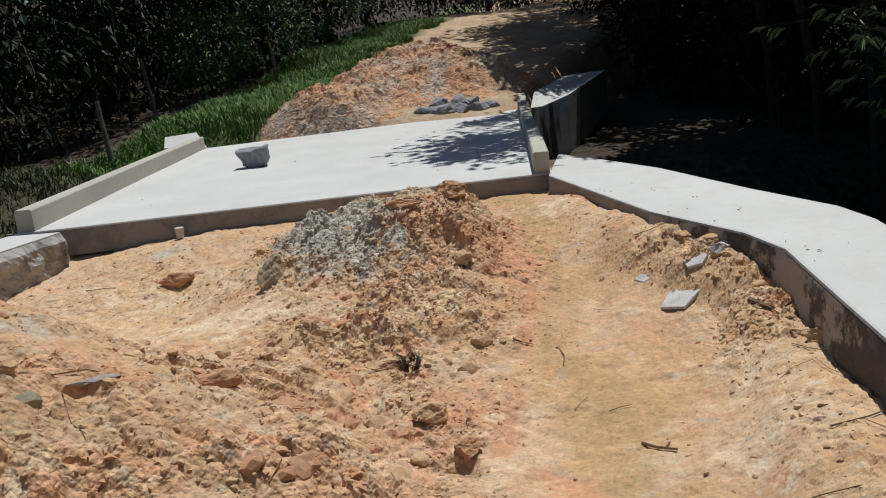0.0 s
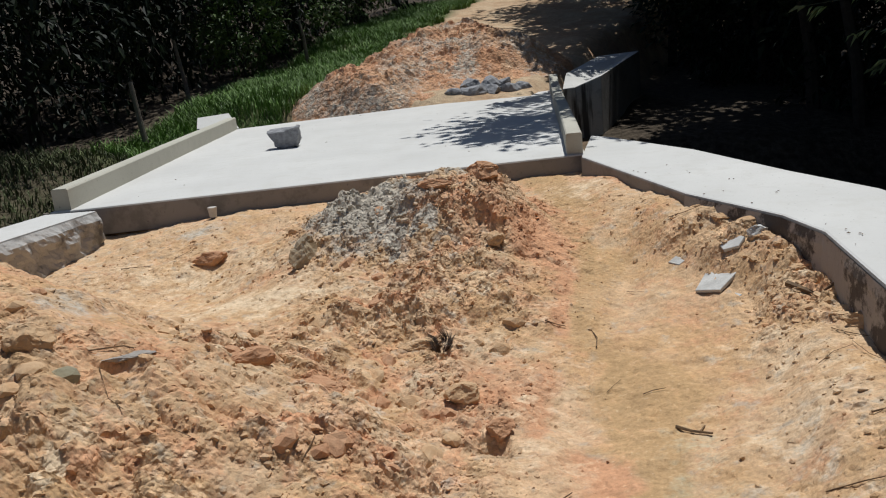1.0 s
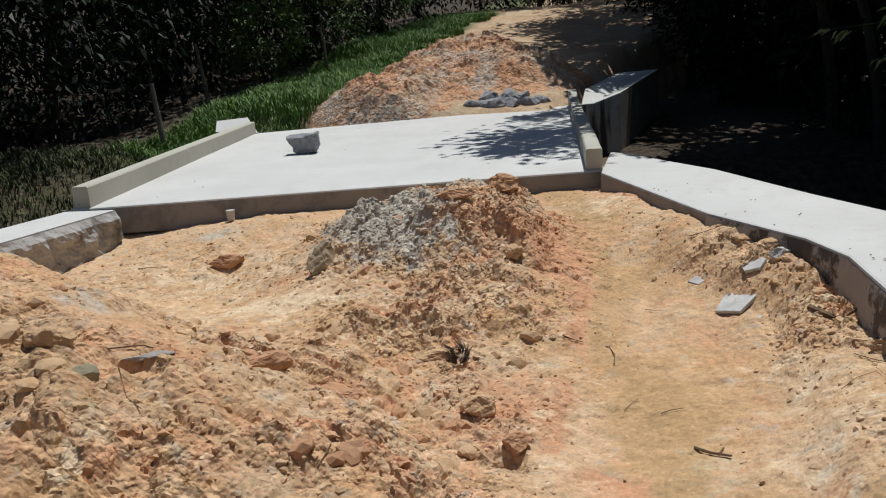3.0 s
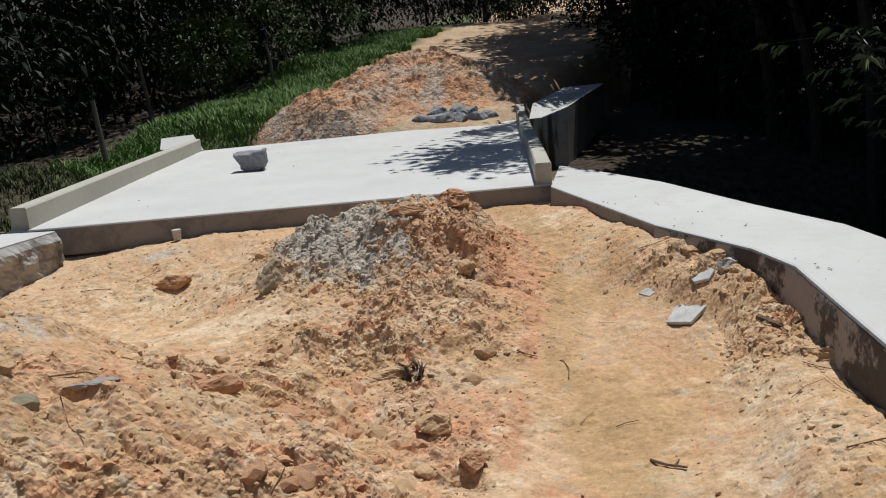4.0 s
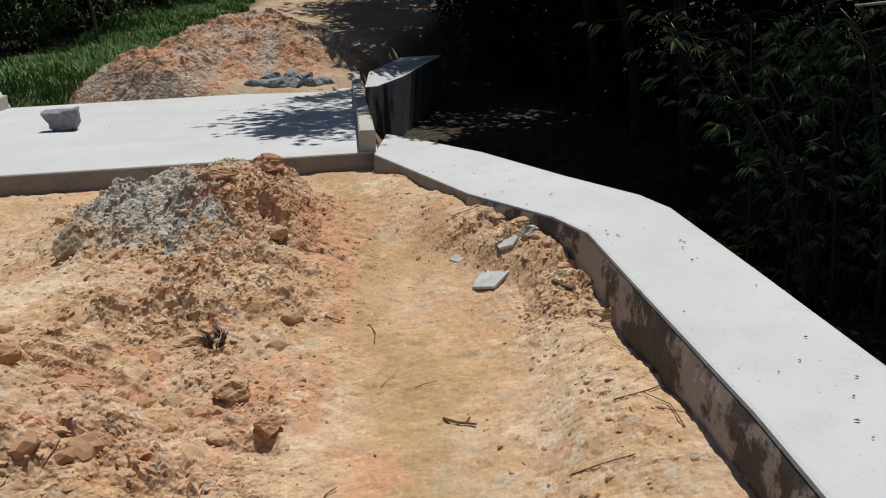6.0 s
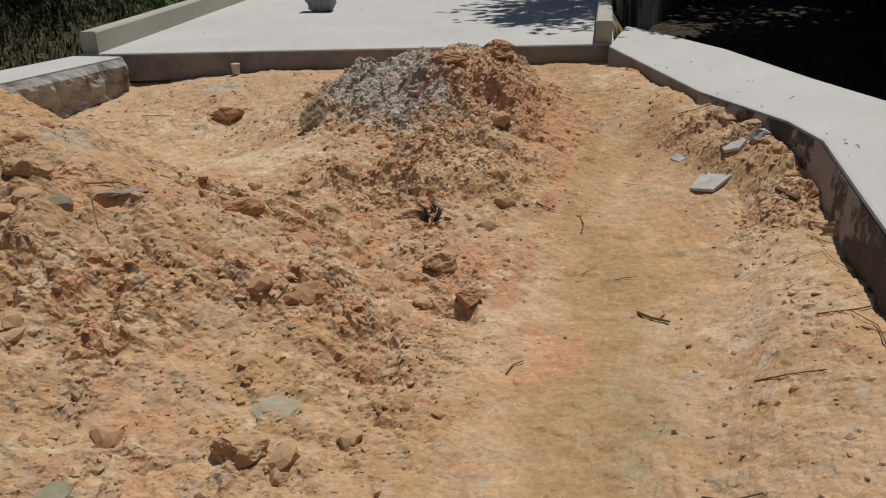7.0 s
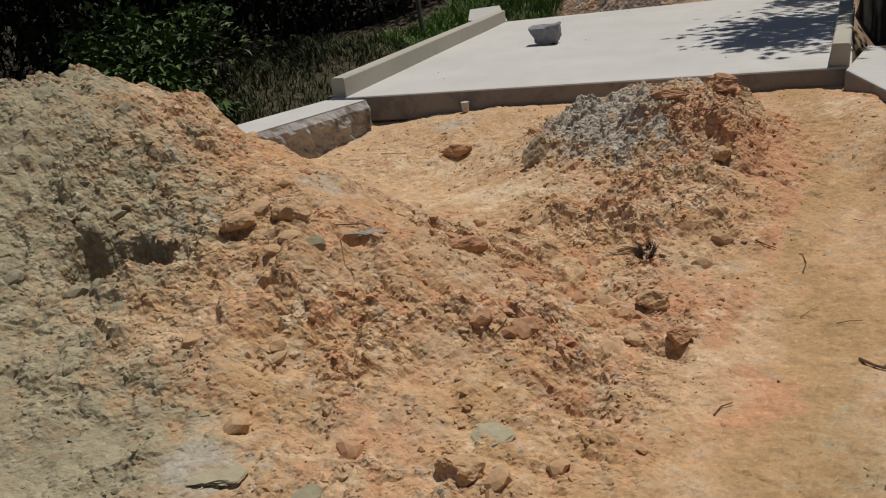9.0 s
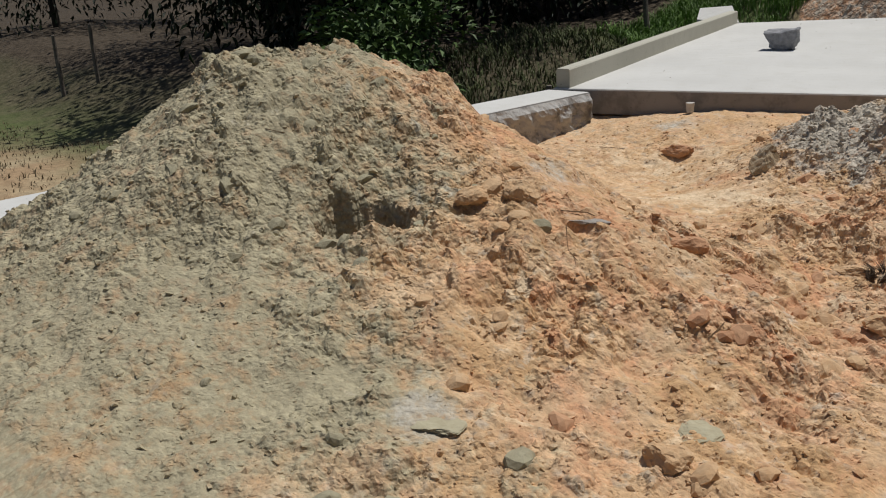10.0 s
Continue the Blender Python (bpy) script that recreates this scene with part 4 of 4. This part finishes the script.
tagged(part("path_grit", litter_mesh("path_grit", 404, 18000, 0.003, 0.009, lambda x, y: 0.5 + 0 * x, 1.5), M_SOIL), "fine pale grit scattered on the trodden clay", "grit", kind="stuff")


# single clods and stones that stand out
def stone(name, x, y, size, k, material, label, category, sink=0.3, turn=0.0, flat=1.0, tip=0.0, cuts=9, group=""):
    ob = part(name, rock_mesh(name, size, k, flat, cuts, 3), material)
    around = [fill_at(x + a * size[0], y + b * size[1]) for a in (-0.7, 0, 0.7) for b in (-0.7, 0, 0.7)]
    ob.location = (x, y, float(np.percentile(around, 35)) + size[2] * flat * (1 - 2 * sink) * 0.8)
    ob.rotation_euler = (radians(tip), 0, radians(turn))
    return tagged(ob, label, category, group)


stone("clay_clod", -2.28, 5.22, (0.15, 0.07, 0.06), 11, M_REDCLOD, "long red-brown clay clod on the bare fill", "clod", 0.2, 12)
stone("boulder_slab", -1.38, 4.70, (0.08, 0.13, 0.15), 12, M_SLAB, "tilted grey-ochre stone slab standing in the heap", "stone", 0.42, -35, 1.0, -12, 16)
stone("clay_clod", -0.34, 5.22, (0.13, 0.11, 0.08), 13, M_REDCLOD, "large orange clay clod on top of the heap", "clod", 0.3, 40)
stone("clay_clod", -0.62, 5.02, (0.11, 0.05, 0.04), 14, M_REDCLOD, "orange clay clod in the heap", "clod", 0.3, 15)
stone("clay_clod", -0.22, 4.75, (0.08, 0.06, 0.05), 15, M_CLOD, "pale crumbly clod on the heap flank", "clod", 0.3, 70)
for n, (x, y, a) in enumerate(((1.02, 4.84, 0.05), (1.14, 4.64, 0.065), (1.20, 4.48, 0.05), (0.92, 5.04, 0.04), (1.29, 4.2, 0.045), (1.33, 3.92, 0.04), (1.36, 3.66, 0.045), (1.08, 4.72, 0.04))):
    stone("bank_clod", x, y, (a * 1.3, a, a * 0.7), 170 + n, M_CLOD, "crumbly ochre clod on the earth bank by the wall", "clod", 0.5, 47 * n, 1.0, 10, 14, "clods on the bank")
stone("yellow_stone", -0.35, 1.83, (0.085, 0.07, 0.055), 16, M_CLOD, "rounded yellow-ochre stone in the loose clay", "stone", 0.25, 20)
stone("pale_stone", -0.37, 2.07, (0.085, 0.075, 0.02), 17, M_PALE, "flat pale grey-green stone set in the clay", "stone", 0.5, 50)
stone("pale_stone", -1.02, 1.42, (0.12, 0.09, 0.015), 18, M_PALE, "flat pale grey-green stone set in the clay", "stone", 0.5, 10)
stone("clay_clod", -1.55, 2.55, (0.09, 0.08, 0.075), 19, M_CLOD, "blocky ochre clay clod on the mound foot", "clod", 0.25, 30)
stone("clay_clod", -1.72, 2.42, (0.11, 0.07, 0.06), 20, M_CLOD, "blocky ochre clay clod on the mound foot", "clod", 0.25, 80)
stone("clay_clod", -1.04, 3.14, (0.11, 0.07, 0.06), 21, M_REDCLOD, "red clay clod with a hollow under it", "clod", 0.15, 10)
stone("clay_clod", -0.80, 3.20, (0.17, 0.07, 0.055), 22, M_REDCLOD, "long red clay clod half sunk in the soil", "clod", 0.3, -22)
stone("clay_clod", -0.18, 3.30, (0.09, 0.07, 0.06), 23, M_CLOD, "crumbly ochre clod beside the track", "clod", 0.3, 30)
stone("clay_clod", 0.0, 3.06, (0.07, 0.05, 0.045), 24, M_REDCLOD, "red clay clod with a hollow under it", "clod", 0.2, 50)
stone("clay_clod", -0.50, 3.80, (0.10, 0.06, 0.035), 25, M_CLOD, "flat ochre clod beside a dry tuft", "clod", 0.3, 10)
stone("grey_stone", 1.17, 4.52, (0.055, 0.045, 0.05), 26, M_RUBBLE, "broken grey concrete lump on the earth bank", "stone", 0.15, 10)
stone("grey_stone", 1.42, 3.55, (0.07, 0.05, 0.045), 27, M_CLOD, "clay lump against the wall foot", "clod", 0.2, 10)
r = random.Random(31)
kinds = [[rock_mesh("clay_clod", (0.05, 0.04, 0.033), 50 + i + 10 * tone, 1.0, 8, 1) for i in range(4)] for tone in range(3)]
for tone, material in enumerate((M_CLOD, M_REDCLOD, M_GREENCLOD)):
    for me in kinds[tone]:
        me.materials.append(material)
made = 0
while made < 290:
    x, y = r.uniform(-3.4, 1.4), r.uniform(0.9, 5.9)
    i, j = np.searchsorted(FINE[1], y), np.searchsorted(FINE[0], x)
    if FINE[3][i, j] < r.uniform(0.3, 1.0) or x > wing_line(y) - 0.06:
        continue
    tone = 2 if FINE[4][0][i, j] > 0.35 else 1 if FINE[4][1][i, j] > 0.25 else 0
    ob = new("clay_clod", kinds[tone][made % 4])
    k = r.uniform(0.4, 1.28) ** 1.7
    ob.location, ob.rotation_euler, ob.scale = (x, y, float(FINE[2][i - 3:i + 4:3, j - 3:j + 4:3].min()) + 0.004 * k), (r.gauss(0, 0.3), r.gauss(0, 0.3), r.uniform(0, 6)), (k, k, k)
    tagged(ob, "small broken clay clod lying on the fill", "clod", "clay clods on the fill")
    made += 1


# broken mortar plates by the track
def plate(x, y, pts, thick, tilt, turn, material, label, name="concrete_fragment", lift=0.0):
    bm = bmesh.new()
    prism(bm, [(px, py, thick) for px, py in pts], 0.0, 0.004)
    roughen(bm, 0.004, 0.05, x)
    ob = part(name, bm, material)
    ob.location = (x, y, float(np.median([fill_at(x + a, y + b) for a in (-0.08, 0, 0.08) for b in (-0.08, 0, 0.08)])) - 0.012 + lift)
    # lies along the slope under it
    zx = [float(fill_shape(np.array([x + a]), np.array([y]))[0][0]) for a in (-0.07, 0.07)]
    zy = [float(fill_shape(np.array([x]), np.array([y + a]))[0][0]) for a in (-0.07, 0.07)]
    lie = Vector((0.8 * (zx[0] - zx[1]) / 0.14, 0.8 * (zy[0] - zy[1]) / 0.14, 1)).to_track_quat("Z", "Y").to_matrix().to_4x4()
    ob.rotation_euler = (lie @ pose(0, 0, 0, tilt[0], tilt[1], turn)).to_euler()
    return tagged(ob, label, "concrete fragment", "broken concrete by the track")


plate(0.95, 4.40, [(-0.11, 0.03), (-0.02, -0.12), (0.11, -0.06), (0.07, 0.11), (-0.04, 0.13)], 0.018, (0, -2), 0, M_RUBBLE, "flat light grey concrete fragment on the track edge")
plate(1.04, 4.53, [(-0.07, 0.0), (-0.02, -0.06), (0.06, -0.04), (0.07, 0.03), (0.0, 0.06)], 0.016, (2, -4), 20, M_RUBBLE, "small light grey concrete fragment lying over another", lift=0.006)
plate(0.78, 4.68, [(-0.05, -0.02), (0.03, -0.03), (0.05, 0.02), (-0.03, 0.03)], 0.012, (2, 2), 10, M_RUBBLE, "small grey concrete chip on the track")
plate(1.02, 4.24, [(-0.03, -0.02), (0.03, -0.02), (0.03, 0.02), (-0.02, 0.02)], 0.012, (2, 2), 10, M_RUBBLE, "small grey concrete chip on the track")
stone("crust_slab", -1.32, 2.72, (0.12, 0.07, 0.018), 61, M_CRUST, "grey crust slab jutting from the clay over a hollow", "slab", 0.6, 22, 1.0, -14, 8)


# twigs, roots, a dry tuft, a plastic cup
def twig(pts, radius, label, category="twig", name="twig", material=None, above=0.008):
    bm = bmesh.new()
    line = [(x - pts[0][0], y - pts[0][1], float(fill_at(x, y)) - float(fill_at(*pts[0])) + above) for x, y in pts]
    tube(bm, line, [radius * (1 - 0.6 * n / len(pts)) for n in range(len(pts))], 5)
    ob = part(name, bm, material or M_TWIG)
    ob.location = (*pts[0], float(fill_at(*pts[0])))
    return tagged(ob, label, category, "twigs on the ground")


twig([(0.665, 3.17), (0.72, 3.13), (0.79, 3.08)], 0.007, "dry brown stick lying on the trodden track")
twig([(0.75, 3.12), (0.77, 3.16)], 0.005, "short dry twig on the trodden track")
twig([(1.22, 4.04), (1.29, 3.97), (1.34, 3.92), (1.40, 3.92)], 0.016, "dark bark strip lying at the foot of the bank")
for n, (x, y, a, l) in enumerate(((0.40, 3.5, 60, 0.12), (0.55, 3.45, 20, 0.1), (0.35, 3.9, 100, 0.15), (0.5, 4.5, -30, 0.1), (0.75, 5.0, -25, 0.18), (1.25, 2.8, 20, 0.25), (1.35, 2.65, -40, 0.22), (1.05, 2.5, -25, 0.2),
                                  (1.42, 2.95, 75, 0.3), (1.44, 3.15, 110, 0.28), (1.4, 2.5, 100, 0.3), (0.9, 2.0, -20, 0.15), (1.2, 3.3, 30, 0.16), (1.3, 3.55, -40, 0.15), (-2.9, 5.1, 20, 0.2), (-2.6, 5.3, 40, 0.15),
                                  (-1.3, 2.55, -40, 0.2), (-1.45, 2.7, 30, 0.25), (-1.0, 2.45, -10, 0.14), (-0.6, 2.55, 80, 0.1), (0.25, 2.6, 70, 0.12), (-2.7, 2.3, -30, 0.15), (-2.6, 1.9, 50, 0.12), (0.1, 4.05, 5, 0.1))):
    a = radians(a)
    bend = 0.10 * math.sin(n * 2.3) * l
    twig([(x, y), (x + 0.5 * l * math.cos(a) - bend * math.sin(a), y + 0.5 * l * math.sin(a) + bend * math.cos(a)), (x + l * math.cos(a), y + l * math.sin(a))], 0.0016 + 0.0009 * (n % 3), "thin dry twig or root on the clay")
tuft = base("dry_tuft", (-0.36, 3.72, float(fill_at(-0.36, 3.72)) + 0.01), "small dark dry root tuft in the clay", "dry tuft")
bm = bmesh.new()
r = random.Random(8)
for _ in range(80):
    a, l = r.uniform(0, 6.28), r.uniform(0.02, 0.07)
    tube(bm, [(0.03 * math.cos(a), 0.03 * math.sin(a), -0.01), (0.05 * math.cos(a), 0.05 * math.sin(a), 0.6 * l), ((0.05 + 0.4 * l) * math.cos(a + 0.5), (0.05 + 0.4 * l) * math.sin(a + 0.5), l)], [0.003, 0.0025, 0.0008], 3)
part("root_growth", bm, plain("dark dry root", (0.10, 0.07, 0.05), (0.05, 0.035, 0.025), 0.02, 0.9, 0), tuft)
bm = bmesh.new()
tube(bm, [(0, 0, 0), (0, 0, 0.002), (0, 0, 0.08)], [0.026, 0.028, 0.036], 16)
cup = part("plastic_cup", bm, plain("translucent white plastic", (0.55, 0.53, 0.50), (0.45, 0.43, 0.40), 0.05, 0.4, 0))
cup.location = (-2.62, 5.99, float(fill_at(-2.62, 5.95)) + 0.01)
tagged(cup, "small cloudy white plastic cup against the slab edge", "cup")

# grey rubble at the foot of the far heap
for n, (x, y, a) in enumerate(((-1.95, 13.0, 0.2), (-1.7, 13.12, 0.28), (-1.45, 13.25, 0.26), (-1.2, 13.36, 0.24), (-1.5, 13.5, 0.28), (-1.8, 13.4, 0.24), (-1.0, 13.5, 0.2), (-1.3, 13.6, 0.22))):
    ob = part("rubble_stone", rock_mesh("rubble_stone", (1.0 * a, 0.7 * a, 0.6 * a), 70 + n, 1.0, 9), M_STONE)
    ob.location, ob.rotation_euler = (x, y, float(HEAP[2][np.searchsorted(HEAP[1], y), np.searchsorted(HEAP[0], x)]) + 0.14 * a), (0.4 * math.sin(3 * n), 0.3 * math.cos(5 * n), n)
    tagged(ob, "grey broken stone at the foot of the spoil heap", "stone", "rubble at the heap")


# ---------------------------------------------------------------- bamboo and water on the shaded side
def bamboo(x, y, k, culms=8, height=4.4, spread=0.8, sprays=230):
    """A clump: leaning jointed culms, and drooping fans of narrow leaves on thin branches."""
    r = np.random.default_rng(k)
    z = ground_at(x, y)
    ob = base("bamboo_clump", (x, y, z), "shaded bamboo clump with drooping narrow leaves", "bamboo", "bamboo by the stream")
    at, ways, sizes = [], [], []
    bm = bmesh.new()
    for c in range(culms):
        o = r.normal(0, 0.28, 2)
        lean = r.normal(0, 1, 2) * spread
        line = [(o[0] + lean[0] * t ** 1.8, o[1] + lean[1] * t ** 1.8, height * (t - 0.25 * t ** 3) * r.uniform(0.95, 1.05) - 0.1) for t in np.linspace(0, 1, 8)]
        part("culm", tube_mesh(line, [0.028 * (1 - 0.75 * t) for t in np.linspace(0, 1, 8)]), M_CULM, ob)
        for _ in range(sprays // culms):
            t = r.uniform(0.15, 1)
            i = min(6, int(t * 7))
            p = np.array(lerp(line[i], line[i + 1], t * 7 - i))
            a = r.uniform(0, 6.283)
            q = p + np.array((math.cos(a), math.sin(a), 0)) * r.uniform(0.2, 0.9) + np.array((0, 0, r.uniform(-0.25, 0.3)))
            tube(bm, [p, 0.5 * (p + q) + np.array((0, 0, 0.08)), q], [0.006, 0.004, 0.002], 3)
            for leaf in range(7):
                b = a + r.normal(0, 0.8)
                at.append(q - (q - p) * 0.25 * r.random())
                ways.append((math.cos(b), math.sin(b), r.uniform(-0.9, 0.15)))
                sizes.append(r.uniform(0.07, 0.17))
    tagged(part("branch_growth", bm, M_CULM, ob), kind="stuff")
    ways = np.array(ways)
    part("foliage", leaves_mesh("foliage", np.array(at), ways, np.array((0, 0, 1.0)) + 0.3 * r.normal(size=ways.shape), np.array(sizes), 0.15, 0.25), M_BAMBOO_LEAF, ob)


def tube_mesh(line, radii):
    bm = bmesh.new()
    tube(bm, line, radii, 7)
    return from_bm("culm", bm, True)


for n, (x, y) in enumerate(((4.6, 8.6), (5.6, 7.8), (4.9, 10.2), (6.2, 6.4), (5.4, 9.2), (6.9, 8.8), (7.2, 5.2))):
    bamboo(x, y, 500 + n)
pole = part("bamboo_pole", tube_mesh([(3.95, 6.84, 1.06), (4.25, 6.7, 1.09), (4.5, 6.52, 1.11), (5.6, 5.9, 1.14)], [0.010, 0.014, 0.016, 0.018]), plain("dry pale bamboo", (0.40, 0.38, 0.32), (0.30, 0.28, 0.22), 0.1, 0.6, 0))
tagged(pole, "pale dry bamboo pole fallen across the thicket", "bamboo pole")
xs, ys = np.linspace(1.6, 20, 60), np.linspace(-8, 22, 60)
X, Y, F = grid(xs, ys)
tagged(part("stream_water", mesh_np("stream_water", np.stack([X, Y, -2.05 + 0 * X], -1), F), M_WATER), "still muddy brown stream in deep shade", "water", kind="structure")


# dead leaves and chips lying on the concrete
r = random.Random(77)
spots = []
for n in range(44):
    y = r.uniform(1.6, 6.2)
    spots.append((wing_line(y) + r.uniform(0.04, 0.46), y))
for n in range(26):
    u, v = r.uniform(0.08, 0.9), r.uniform(0.03, 0.95)
    a, b = lerp(DECK[0], DECK[1], u), lerp(DECK[3], DECK[2], u)
    spots.append(lerp(a, b, v))
leaf_kinds = []
for n in range(3):
    bm = bmesh.new()
    l, w = 0.005 + 0.003 * n, 0.0025 + 0.001 * n
    v = [bm.verts.new(p) for p in ((-l, 0, 0.001), (-0.2 * l, w, 0.006), (l, 0, 0.003), (-0.2 * l, -w, 0.005), (-0.2 * l, 0, 0.001))]
    for a, b in ((0, 1), (1, 2), (2, 3), (3, 0)):
        bm.faces.new((v[a], v[b], v[4]))
    me = from_bm("dead_leaf", bm)
    me.materials.append(M_TWIG)
    leaf_kinds.append(me)
for n, (x, y) in enumerate(spots):
    ob = new("dead_leaf", leaf_kinds[n % 3])
    ob.location, ob.rotation_euler = (x, y, 0.003), (0, 0, r.uniform(0, 6.28))
    tagged(ob, "tiny dry brown leaf lying on the pale concrete", "leaf", "dead leaves on the concrete")
